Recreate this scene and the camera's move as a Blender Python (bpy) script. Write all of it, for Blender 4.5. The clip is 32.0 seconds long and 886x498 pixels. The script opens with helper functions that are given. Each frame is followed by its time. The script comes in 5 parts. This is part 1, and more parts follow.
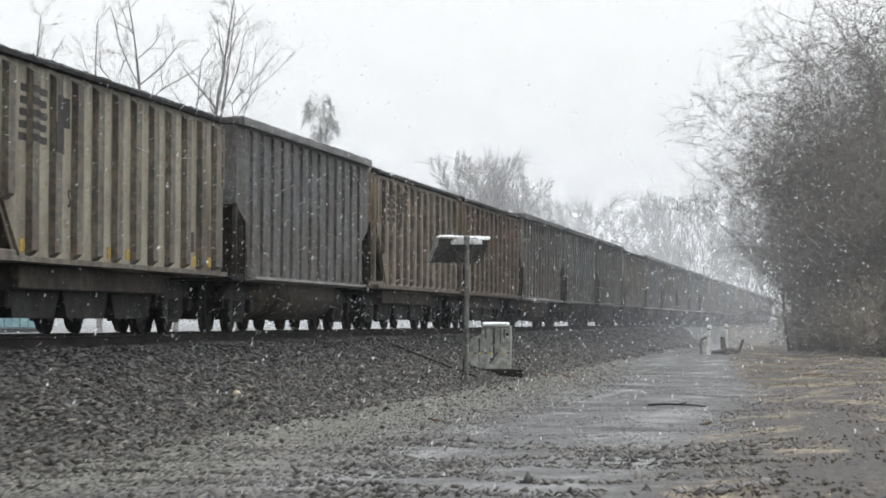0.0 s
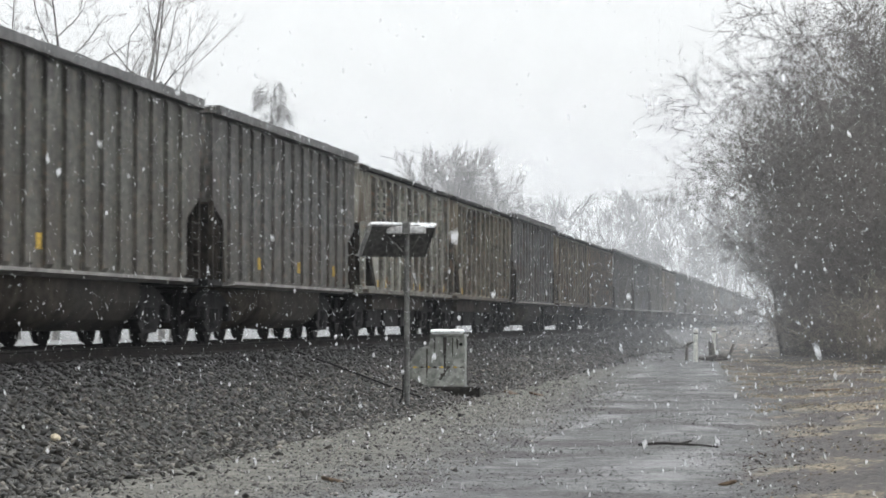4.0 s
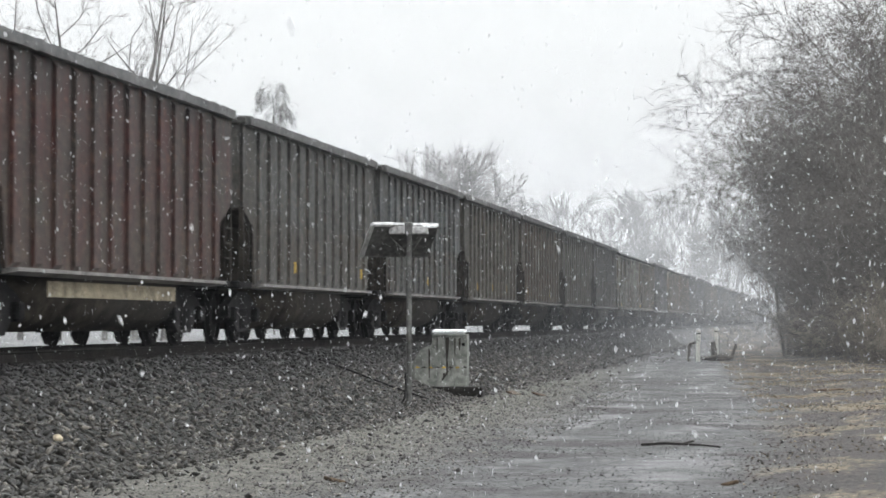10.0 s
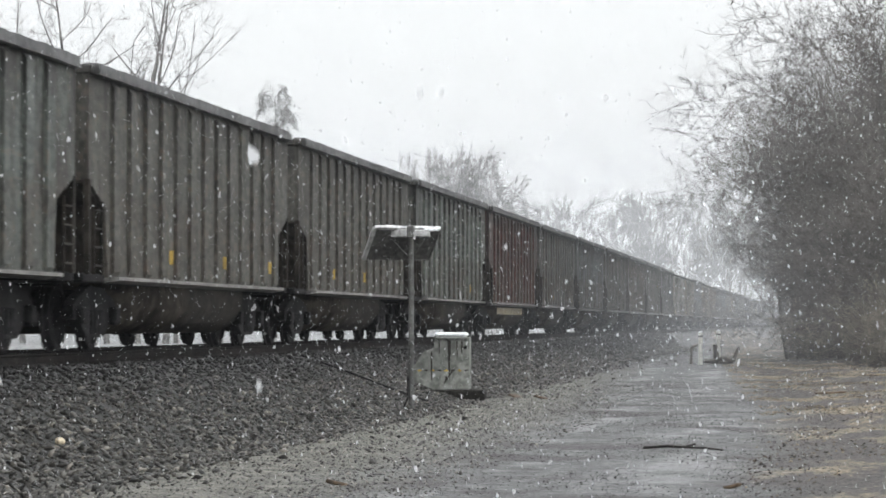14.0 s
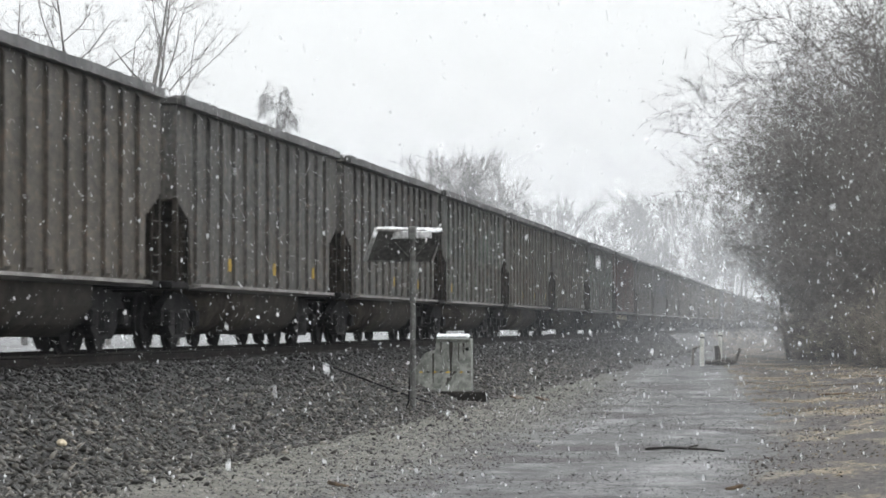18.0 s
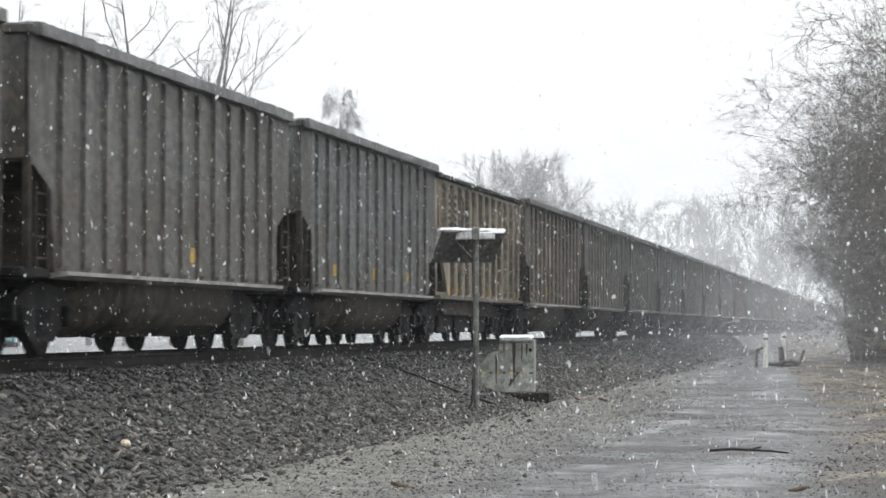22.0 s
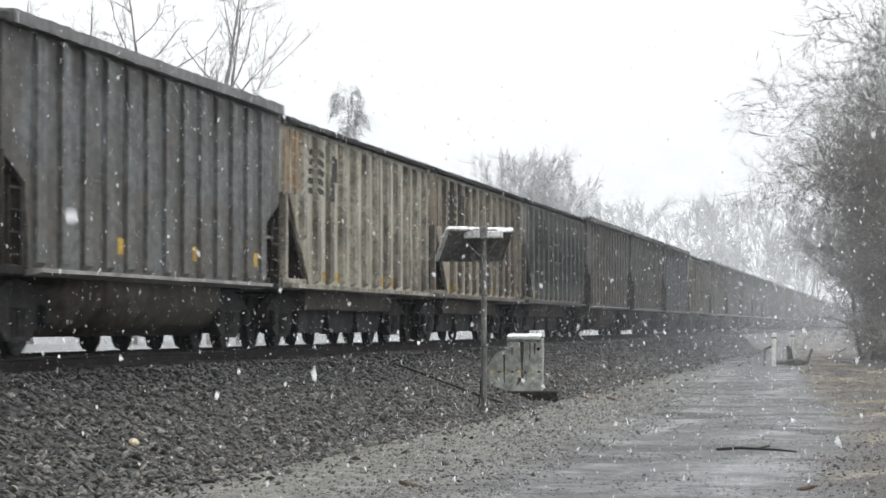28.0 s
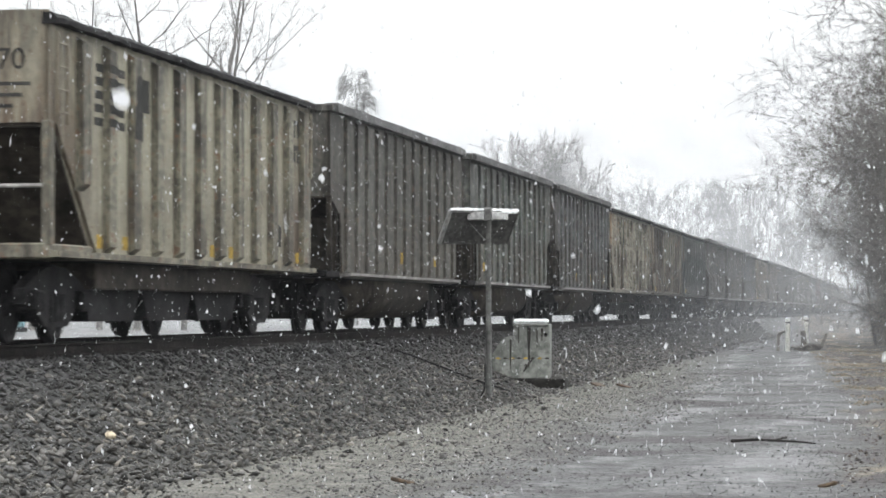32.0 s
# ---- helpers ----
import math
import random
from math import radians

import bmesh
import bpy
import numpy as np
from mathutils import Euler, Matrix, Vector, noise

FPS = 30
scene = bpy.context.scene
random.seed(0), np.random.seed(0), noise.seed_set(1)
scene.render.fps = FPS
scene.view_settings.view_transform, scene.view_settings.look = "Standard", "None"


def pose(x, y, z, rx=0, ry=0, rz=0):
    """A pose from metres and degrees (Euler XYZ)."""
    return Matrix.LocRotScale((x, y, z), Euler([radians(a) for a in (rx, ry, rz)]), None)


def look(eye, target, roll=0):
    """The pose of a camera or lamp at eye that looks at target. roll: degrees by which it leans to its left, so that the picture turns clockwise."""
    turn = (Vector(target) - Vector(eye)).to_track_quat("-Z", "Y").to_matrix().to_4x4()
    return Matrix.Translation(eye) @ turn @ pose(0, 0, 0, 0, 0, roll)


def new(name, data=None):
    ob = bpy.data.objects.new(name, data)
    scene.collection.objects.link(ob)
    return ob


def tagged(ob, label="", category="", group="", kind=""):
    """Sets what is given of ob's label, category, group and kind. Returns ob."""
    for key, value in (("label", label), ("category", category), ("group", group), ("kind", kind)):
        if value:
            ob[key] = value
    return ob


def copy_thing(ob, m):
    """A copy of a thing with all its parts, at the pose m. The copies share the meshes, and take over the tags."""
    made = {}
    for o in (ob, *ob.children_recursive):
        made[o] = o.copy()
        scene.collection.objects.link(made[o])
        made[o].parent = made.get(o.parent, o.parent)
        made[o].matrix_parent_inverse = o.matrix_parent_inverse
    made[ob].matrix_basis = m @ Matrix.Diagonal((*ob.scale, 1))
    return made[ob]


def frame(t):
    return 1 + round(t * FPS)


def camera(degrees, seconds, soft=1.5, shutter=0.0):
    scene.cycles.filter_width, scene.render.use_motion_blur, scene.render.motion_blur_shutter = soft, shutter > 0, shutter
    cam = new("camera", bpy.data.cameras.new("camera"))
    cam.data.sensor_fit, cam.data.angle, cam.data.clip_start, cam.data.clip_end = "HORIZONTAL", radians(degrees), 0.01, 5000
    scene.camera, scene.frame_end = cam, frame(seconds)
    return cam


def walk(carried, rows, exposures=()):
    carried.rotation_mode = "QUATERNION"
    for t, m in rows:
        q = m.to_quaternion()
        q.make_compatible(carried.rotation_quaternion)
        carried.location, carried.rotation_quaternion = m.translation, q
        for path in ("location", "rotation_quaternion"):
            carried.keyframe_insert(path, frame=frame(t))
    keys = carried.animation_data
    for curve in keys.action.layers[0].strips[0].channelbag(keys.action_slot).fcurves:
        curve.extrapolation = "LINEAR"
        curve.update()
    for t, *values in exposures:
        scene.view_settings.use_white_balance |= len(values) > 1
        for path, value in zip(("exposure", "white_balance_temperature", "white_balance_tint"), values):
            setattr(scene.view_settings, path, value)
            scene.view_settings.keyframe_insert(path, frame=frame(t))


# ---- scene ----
# ---- camera: it stands beside the road; moves at start and end imitate a zoom ----
cam = camera(17.174, 32.0, soft=1.7, shutter=0.35)
PATH = [
    (0.0, pose(0.963, -12.102, 1.347, 91.378, -0.363, 7.725)),
    (0.5, pose(0.481, -6.232, 1.403, 91.415, -0.146, 7.673)),
    (1.0, pose(0.079, -1.048, 1.443, 91.471, 0.079, 7.650)),
    (1.5, pose(0.000, 0.000, 1.450, 91.468, 0.240, 7.332)),
    (2.0, pose(0.000, 0.000, 1.450, 91.434, 0.104, 7.223)),
    (2.5, pose(0.000, 0.000, 1.450, 91.419, 0.078, 7.226)),
    (3.5, pose(0.000, 0.000, 1.450, 91.411, -0.036, 7.235)),
    (5.5, pose(0.000, 0.000, 1.450, 91.413, 0.021, 7.244)),
    (7.0, pose(0.000, 0.000, 1.450, 91.407, 0.092, 7.261)),
    (9.0, pose(0.000, 0.000, 1.450, 91.412, -0.000, 7.275)),
    (11.0, pose(0.000, 0.000, 1.450, 91.426, 0.030, 7.294)),
    (12.5, pose(0.000, 0.000, 1.450, 91.461, 0.060, 7.311)),
    (14.5, pose(0.000, 0.000, 1.450, 91.477, 0.012, 7.325)),
    (16.5, pose(0.000, 0.000, 1.450, 91.496, 0.052, 7.330)),
    (19.0, pose(0.000, 0.000, 1.450, 91.515, 0.070, 7.363)),
    (21.0, pose(0.000, 0.000, 1.450, 91.548, 0.050, 7.377)),
    (21.5, pose(0.000, 0.000, 1.450, 91.543, 0.254, 7.932)),
    (22.0, pose(0.000, 0.000, 1.450, 91.522, -0.018, 8.587)),
    (22.5, pose(0.000, 0.000, 1.450, 91.523, 0.013, 8.642)),
    (23.5, pose(0.000, 0.000, 1.450, 91.534, 0.035, 8.687)),
    (25.5, pose(0.000, 0.000, 1.450, 91.526, 0.041, 8.725)),
    (27.5, pose(0.000, 0.000, 1.450, 91.503, -0.001, 8.743)),
    (29.5, pose(0.000, 0.000, 1.450, 91.493, 0.044, 8.760)),
    (30.0, pose(0.000, 0.000, 1.450, 91.480, 0.149, 8.776)),
    (30.5, pose(-0.022, 0.321, 1.449, 91.434, 0.152, 8.812)),
    (31.0, pose(-0.129, 1.768, 1.451, 91.425, 0.166, 8.968)),
    (31.5, pose(-0.151, 1.825, 1.456, 91.353, 0.212, 9.007)),
    (32.0, pose(-0.130, 1.778, 1.452, 91.208, 0.077, 8.976)),
]
walk(cam, PATH, [(0.0, 0.0), (21.0, 0.0), (22.0, 0.18), (32.0, 0.18)])

# ---- world and sun: snowy overcast ----
world = bpy.data.worlds.new("overcast")
scene.world = world
world.use_nodes = True
wn, wl = world.node_tree.nodes, world.node_tree.links
sky = wn.new("ShaderNodeTexSky")
sky.sky_type, sky.sun_disc = "NISHITA", False
sky.sun_elevation, sky.sun_rotation = radians(48), radians(160)
sky.air_density, sky.dust_density = 1.0, 6.0
coord, split = wn.new("ShaderNodeTexCoord"), wn.new("ShaderNodeSeparateXYZ")
wl.new(coord.outputs["Generated"], split.inputs[0])
cloud = wn.new("ShaderNodeValToRGB")
cloud.color_ramp.elements[0].position, cloud.color_ramp.elements[0].color = 0.0, (0.90, 0.925, 0.945, 1)
cloud.color_ramp.elements[1].position, cloud.color_ramp.elements[1].color = 1.0, (2.75, 2.83, 2.90, 1)
step = cloud.color_ramp.elements.new(0.09)
step.color = (1.02, 1.05, 1.06, 1)
wl.new(split.outputs["Z"], cloud.inputs[0])
gray = wn.new("ShaderNodeHueSaturation")
gray.inputs["Saturation"].default_value, gray.inputs["Value"].default_value = 0.25, 0.10
wl.new(sky.outputs[0], gray.inputs["Color"])
blend = wn.new("ShaderNodeMixRGB")
blend.inputs[0].default_value = 0.92
wl.new(gray.outputs[0], blend.inputs[1])
wl.new(cloud.outputs[0], blend.inputs[2])
wl.new(blend.outputs[0], wn["Background"].inputs[0])
wn["Background"].inputs[1].default_value = 1.0
sun = new("sun", bpy.data.lights.new("sun", "SUN"))
sun.data.energy, sun.data.angle, sun.data.color = 0.5, radians(60), (1.0, 0.98, 0.95)
sun.matrix_world = look((0, -20, 60), (-6, 20, 0))
scene.view_settings.exposure = 0.0

# ---- materials ----


def material(name, build):
    """A node material; build(nodes, links, shader) wires it."""
    mat = bpy.data.materials.new(name)
    mat.use_nodes = True
    n, l = mat.node_tree.nodes, mat.node_tree.links
    build(n, l, n["Principled BSDF"])
    return mat


def noise_tex(n, l, scale, detail=4.0, stretch=None, rough=0.6, source="Object"):
    c = n.new("ShaderNodeTexCoord")
    tex = n.new("ShaderNodeTexNoise")
    tex.inputs["Scale"].default_value, tex.inputs["Detail"].default_value = scale, detail
    tex.inputs["Roughness"].default_value = rough
    out = c.outputs[source]
    if stretch:
        m = n.new("ShaderNodeMapping")
        m.inputs["Scale"].default_value = stretch
        l.new(out, m.inputs[0])
        out = m.outputs[0]
    l.new(out, tex.inputs["Vector"])
    return tex.outputs["Fac"]


def ramp(n, l, fac, *stops):
    r = n.new("ShaderNodeValToRGB")
    e = r.color_ramp.elements
    while len(e) < len(stops):
        e.new(0.5)
    for k, (p, c) in enumerate(stops):
        e[k].position, e[k].color = p, (*c, 1) if len(c) == 3 else c
    l.new(fac, r.inputs[0])
    return r.outputs[0]


def mixed(n, l, fac, a, b, mode="MIX"):
    m = n.new("ShaderNodeMixRGB")
    m.blend_type = mode
    for k, v in enumerate((fac, a, b)):
        if hasattr(v, "links"):
            l.new(v, m.inputs[k])
        else:
            m.inputs[k].default_value = v if k == 0 else (*v, 1)
    return m.outputs[0]


def bump(n, l, shader, height, strength=0.4, distance=0.02):
    b = n.new("ShaderNodeBump")
    b.inputs["Strength"].default_value, b.inputs["Distance"].default_value = strength, distance
    l.new(height, b.inputs["Height"])
    l.new(b.outputs[0], shader.inputs["Normal"])


def plain(name, colour, rough=0.7, metal=0.0, grain=18.0, vary=0.35, stretch=None, gloss=0.5):
    """A worn surface of one colour, with blotches and fine grain."""
    def build(n, l, s):
        big = noise_tex(n, l, grain * 0.12, 5, stretch)
        fine = noise_tex(n, l, grain, 6, stretch)
        dark = tuple(c * (1 - vary) for c in colour)
        light = tuple(min(1, c * (1 + vary)) for c in colour)
        a = ramp(n, l, big, (0.38, dark), (0.62, light))
        b = ramp(n, l, fine, (0.40, (0.65, 0.65, 0.65)), (0.60, (1.2, 1.2, 1.2)))
        l.new(mixed(n, l, 1.0, a, b, "MULTIPLY"), s.inputs["Base Color"])
        s.inputs["Roughness"].default_value, s.inputs["Metallic"].default_value = rough, metal
        s.inputs["Specular IOR Level"].default_value = gloss
        bump(n, l, s, fine, 0.25, 0.01)
    return material(name, build)


def car_paint(name, streak, grime, rust, ends, soot, flat=0.58, rim_belt=0.8):
    """Weathered wagon paint in the object's own colour, with runs of dirt and specks of rust."""
    def build(n, l, s):
        info = n.new("ShaderNodeObjectInfo")
        where, shift = n.new("ShaderNodeTexCoord"), n.new("ShaderNodeVectorMath")
        shift.operation = "MULTIPLY_ADD"
        shift.inputs[1].default_value = (1, 1, 1)
        l.new(where.outputs["Object"], shift.inputs[0])
        spread = n.new("ShaderNodeVectorMath")
        spread.operation = "SCALE"
        spread.inputs[0].default_value = (31.0, 57.0, 17.0)
        l.new(info.outputs["Random"], spread.inputs["Scale"])
        l.new(spread.outputs[0], shift.inputs[2])

        def here(scale, detail, stretch, rough=0.6):
            tex, m = n.new("ShaderNodeTexNoise"), n.new("ShaderNodeMapping")
            tex.inputs["Scale"].default_value, tex.inputs["Detail"].default_value, tex.inputs["Roughness"].default_value = scale, detail, rough
            m.inputs["Scale"].default_value = stretch
            l.new(shift.outputs[0], m.inputs[0])
            l.new(m.outputs[0], tex.inputs["Vector"])
            return tex.outputs["Fac"]

        runs = here(3.0, 4, (1.6, 1.3, 0.20), 0.6)
        blot = here(1.3, 5, (1, 0.6, 1), 0.6)
        fine = here(13.0, 3, (1, 0.30, 0.7), 0.6)
        c = mixed(n, l, ramp(n, l, runs, (0.45, (0, 0, 0)), (0.60, (streak,) * 3)), info.outputs["Color"], grime)
        c = mixed(n, l, ramp(n, l, blot, (0.48, (0, 0, 0)), (0.62, (streak,) * 3)), c, grime)
        c = mixed(n, l, ramp(n, l, fine, (0.58, (0, 0, 0)), (0.66, (rust,) * 3)), c, (0.10, 0.048, 0.026))
        axes, away = n.new("ShaderNodeSeparateXYZ"), n.new("ShaderNodeMath")
        away.operation = "ABSOLUTE"
        l.new(where.outputs["Object"], axes.inputs[0])
        l.new(axes.outputs["Y"], away.inputs[0])
        wide, low = n.new("ShaderNodeMapRange"), n.new("ShaderNodeMapRange")
        wide.inputs[1].default_value, wide.inputs[2].default_value = 4.3, 6.6
        low.inputs[1].default_value, low.inputs[2].default_value, low.inputs[3].default_value, low.inputs[4].default_value = 1.6, 3.4, 1.0, 0.35
        l.new(away.outputs[0], wide.inputs[0])
        l.new(axes.outputs["Z"], low.inputs[0])
        dirt = mixed(n, l, 1.0, mixed(n, l, 1.0, wide.outputs[0], low.outputs[0], "MULTIPLY"), ramp(n, l, runs, (0.36, (0.25, 0.25, 0.25)), (0.58, (1.3, 1.3, 1.3))), "MULTIPLY")
        c = mixed(n, l, mixed(n, l, 1.0, dirt, (ends, ends, ends), "MULTIPLY"), c, soot)
        tone = ramp(n, l, fine, (0.36, (flat, flat, flat)), (0.5, (1.0, 1.0, 1.0)), (0.64, (2 - flat, 2 - flat, 1.98 - flat)))
        # dark runs come down from the rim, and brown road dirt clings below the seam
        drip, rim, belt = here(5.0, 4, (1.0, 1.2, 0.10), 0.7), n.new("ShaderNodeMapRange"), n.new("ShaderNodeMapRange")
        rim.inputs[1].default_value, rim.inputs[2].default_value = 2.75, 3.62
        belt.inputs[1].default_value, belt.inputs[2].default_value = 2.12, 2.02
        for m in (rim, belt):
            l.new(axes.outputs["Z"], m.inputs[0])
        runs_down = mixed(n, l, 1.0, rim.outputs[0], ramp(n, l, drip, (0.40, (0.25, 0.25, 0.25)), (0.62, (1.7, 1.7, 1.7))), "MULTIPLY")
        c = mixed(n, l, ramp(n, l, runs_down, (0.42, (0, 0, 0)), (0.80, (rim_belt,) * 3)), c, (0.022, 0.021, 0.020))
        low_dirt = mixed(n, l, 1.0, belt.outputs[0], ramp(n, l, blot, (0.36, (0.1, 0.1, 0.1)), (0.62, (0.55, 0.55, 0.55))), "MULTIPLY")
        c = mixed(n, l, mixed(n, l, 1.0, low_dirt, (rim_belt,) * 3, "MULTIPLY"), c, (0.062, 0.049, 0.037))
        l.new(mixed(n, l, 1.0, c, tone, "MULTIPLY"), s.inputs["Base Color"])
        s.inputs["Roughness"].default_value = 0.62
        bump(n, l, s, blot, 0.3, 0.04)
    return material(name, build)


def ground_build(n, l, s):
    """Ballast, olive gravel shoulder, wet wheel lanes and straw verge, told apart by where they lie across the road, which bends a little to the left far off."""
    c = n.new("ShaderNodeTexCoord")
    xyz = n.new("ShaderNodeSeparateXYZ")
    l.new(c.outputs["Object"], xyz.inputs[0])

    def math_node(op, a, b, third=None):
        m = n.new("ShaderNodeMath")
        m.operation = op
        for k, v in enumerate((a, b, third)):
            if v is None:
                continue
            if hasattr(v, "links"):
                l.new(v, m.inputs[k])
            else:
                m.inputs[k].default_value = v
        return m.outputs[0]

    wob = noise_tex(n, l, 0.35, 6)
    fine = noise_tex(n, l, 2.6, 6, None, 0.65)
    stone = n.new("ShaderNodeTexVoronoi")
    stone.inputs["Scale"].default_value = 17.0
    l.new(c.outputs["Object"], stone.inputs["Vector"])
    bend = math_node("MULTIPLY_ADD", math_node("MAXIMUM", math_node("SUBTRACT", xyz.outputs["Y"], 45.0), 0.0), 0.043, xyz.outputs["X"])

    def across(lo, hi, wander, place=None):
        spot = math_node("MULTIPLY_ADD", wob, wander, place or bend)
        m = n.new("ShaderNodeMapRange")
        m.interpolation_type = "SMOOTHSTEP"
        m.inputs[1].default_value, m.inputs[2].default_value = lo + wander / 2, hi + wander / 2
        l.new(spot, m.inputs[0])
        return m.outputs[0]

    def band(lo, hi, soft, wander):
        return math_node("SUBTRACT", across(lo - soft, lo + soft, wander), across(hi - soft, hi + soft, wander))

    shoulder_in = across(-7.0, -5.9, 1.2, xyz.outputs["X"])
    road_in = across(-5.3, -3.1, 1.8)
    verge_in = across(-1.2, 0.2, 2.8)
    grit = noise_tex(n, l, 11.0, 4, None, 0.65)
    coarse = noise_tex(n, l, 26.0, 3, (1.0, 0.6, 1.0), 0.7)
    ballast = mixed(n, l, 1.0, ramp(n, l, stone.outputs["Distance"], (0.0, (0.028, 0.026, 0.022)), (0.75, (0.007, 0.007, 0.007))),
                    ramp(n, l, fine, (0.38, (0.55, 0.55, 0.57)), (0.6, (1.25, 1.2, 1.12))), "MULTIPLY")
    shoulder = mixed(n, l, 1.0, ramp(n, l, fine, (0.36, (0.058, 0.056, 0.047)), (0.5, (0.093, 0.090, 0.078)), (0.62, (0.134, 0.130, 0.113))),
                     ramp(n, l, coarse, (0.36, (0.35, 0.35, 0.35)), (0.48, (0.95, 0.95, 0.95)), (0.63, (1.7, 1.68, 1.6))), "MULTIPLY")
    lane = mixed(n, l, 1.0, ramp(n, l, fine, (0.36, (0.040, 0.040, 0.041)), (0.5, (0.071, 0.071, 0.072)), (0.62, (0.114, 0.114, 0.114))),
                 ramp(n, l, grit, (0.36, (0.55, 0.55, 0.55)), (0.5, (1.0, 1.0, 1.0)), (0.63, (1.5, 1.49, 1.46))), "MULTIPLY")
    mudpatch = noise_tex(n, l, 0.55, 6, (0.7, 0.7, 1.0), 0.66)
    muddy = ramp(n, l, mudpatch, (0.50, (0, 0, 0)), (0.60, (0.9, 0.9, 0.9)))
    lane = mixed(n, l, muddy, lane, ramp(n, l, grit, (0.38, (0.016, 0.015, 0.015)), (0.62, (0.058, 0.055, 0.053))))
    straw = noise_tex(n, l, 15.0, 5, (1.0, 0.5, 1.0), 0.65)
    tuft = noise_tex(n, l, 0.55, 7, (1.0, 0.30, 1.0), 0.70)
    mud = ramp(n, l, straw, (0.38, (0.015, 0.013, 0.012)), (0.50, (0.034, 0.030, 0.027)), (0.62, (0.062, 0.053, 0.046)))
    hay = ramp(n, l, straw, (0.38, (0.050, 0.040, 0.030)), (0.50, (0.150, 0.118, 0.080)), (0.62, (0.28, 0.22, 0.145)))
    grass = mixed(n, l, ramp(n, l, tuft, (0.51, (0, 0, 0)), (0.58, (1, 1, 1))), mud, hay)
    grass = mixed(n, l, 1.0, grass, ramp(n, l, grit, (0.36, (0.5, 0.5, 0.5)), (0.62, (1.4, 1.4, 1.4))), "MULTIPLY")
    col = mixed(n, l, road_in, mixed(n, l, shoulder_in, ballast, shoulder), lane)
    col = mixed(n, l, verge_in, col, grass)
    l.new(col, s.inputs["Base Color"])
    # water stands in the two wheel lanes, and in broken pools between them
    wet = noise_tex(n, l, 0.8, 6, (1.0, 0.16, 1.0), 0.62)
    damp = noise_tex(n, l, 0.5, 6, (0.9, 0.45, 1.0), 0.64)
    left = math_node("MULTIPLY", band(-3.75, -2.75, 0.4, 0.8), ramp(n, l, wet, (0.42, (0, 0, 0)), (0.54, (1, 1, 1))))
    right = math_node("MULTIPLY", band(-2.2, -0.75, 0.55, 1.4), ramp(n, l, damp, (0.40, (0.25,) * 3), (0.54, (1, 1, 1))))
    between = math_node("MULTIPLY", band(-4.6, -0.6, 0.9, 1.4), ramp(n, l, damp, (0.50, (0, 0, 0)), (0.64, (0.8, 0.8, 0.8))))
    pool = math_node("MINIMUM", math_node("MAXIMUM", math_node("MAXIMUM", left, right), between), 1.0)
    pool = mixed(n, l, muddy, pool, (0, 0, 0))
    l.new(ramp(n, l, pool, (0.0, (0.80,) * 3), (0.5, (0.70,) * 3), (1.0, (0.48,) * 3)), s.inputs["Roughness"])
    h = mixed(n, l, 0.6, ramp(n, l, stone.outputs["Distance"], (0.0, (1, 1, 1)), (0.7, (0, 0, 0))), grit)
    flat = mixed(n, l, mixed(n, l, 1.0, pool, (0.3, 0.3, 0.3), "MULTIPLY"), h, (0.45, 0.45, 0.45))
    bump(n, l, s, flat, 0.8, 0.06)


M_GROUND = material("wet_ground", ground_build)
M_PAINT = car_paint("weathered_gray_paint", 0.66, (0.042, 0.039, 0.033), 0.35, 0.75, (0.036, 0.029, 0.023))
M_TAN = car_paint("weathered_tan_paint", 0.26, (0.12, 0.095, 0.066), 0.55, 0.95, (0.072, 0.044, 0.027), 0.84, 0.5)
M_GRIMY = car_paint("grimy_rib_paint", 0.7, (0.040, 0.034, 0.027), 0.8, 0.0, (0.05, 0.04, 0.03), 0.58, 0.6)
M_DARK = plain("greasy_black_iron", (0.017, 0.0163, 0.0172), 0.8, 0.0, 14, 0.6, None, 0.2)
M_TUB = plain("dirty_tub_steel", (0.034, 0.029, 0.024), 0.75, 0.0, 6, 0.7, None, 0.2)
M_EDGE = plain("bare_edge_steel", (0.24, 0.23, 0.22), 0.5, 0.0, 10)
M_CHORD = plain("chord_steel", (0.100, 0.100, 0.100), 0.55, 0.0, 6, 0.3)
M_RAIL = plain("rail_steel", (0.018, 0.015, 0.014), 0.8, 0.0, 14, 0.4, None, 0.15)
M_RAILTOP = plain("polished_rail_head", (0.55, 0.55, 0.55), 0.22, 0.9, 20, 0.1)
M_TIE = plain("tarred_timber", (0.020, 0.018, 0.016), 0.9, 0.0, 10, 0.4, None, 0.2)
M_STONE = plain("ballast_stone", (0.095, 0.090, 0.084), 0.62, 0.0, 6, 0.6)
M_PALE = plain("pale_stone", (0.42, 0.36, 0.26), 0.8, 0.0, 25)
M_GALV = plain("galvanised_pipe", (0.12, 0.12, 0.115), 0.5, 0.3, 12)
M_CABINET = plain("pale_green_cabinet_paint", (0.195, 0.202, 0.184), 0.55, 0.0, 9, 0.25)
M_STAIN = plain("rust_run", (0.028, 0.024, 0.02), 0.8, 0.0, 20)
M_SNOW = plain("settled_snow", (0.88, 0.90, 0.92), 0.8, 0.0, 30, 0.06)
M_WHITE = plain("white_post_paint", (0.66, 0.66, 0.62), 0.55, 0.0, 15, 0.15)
M_CELL = plain("panel_back_sheet", (0.085, 0.083, 0.081), 0.6, 0.0, 12)
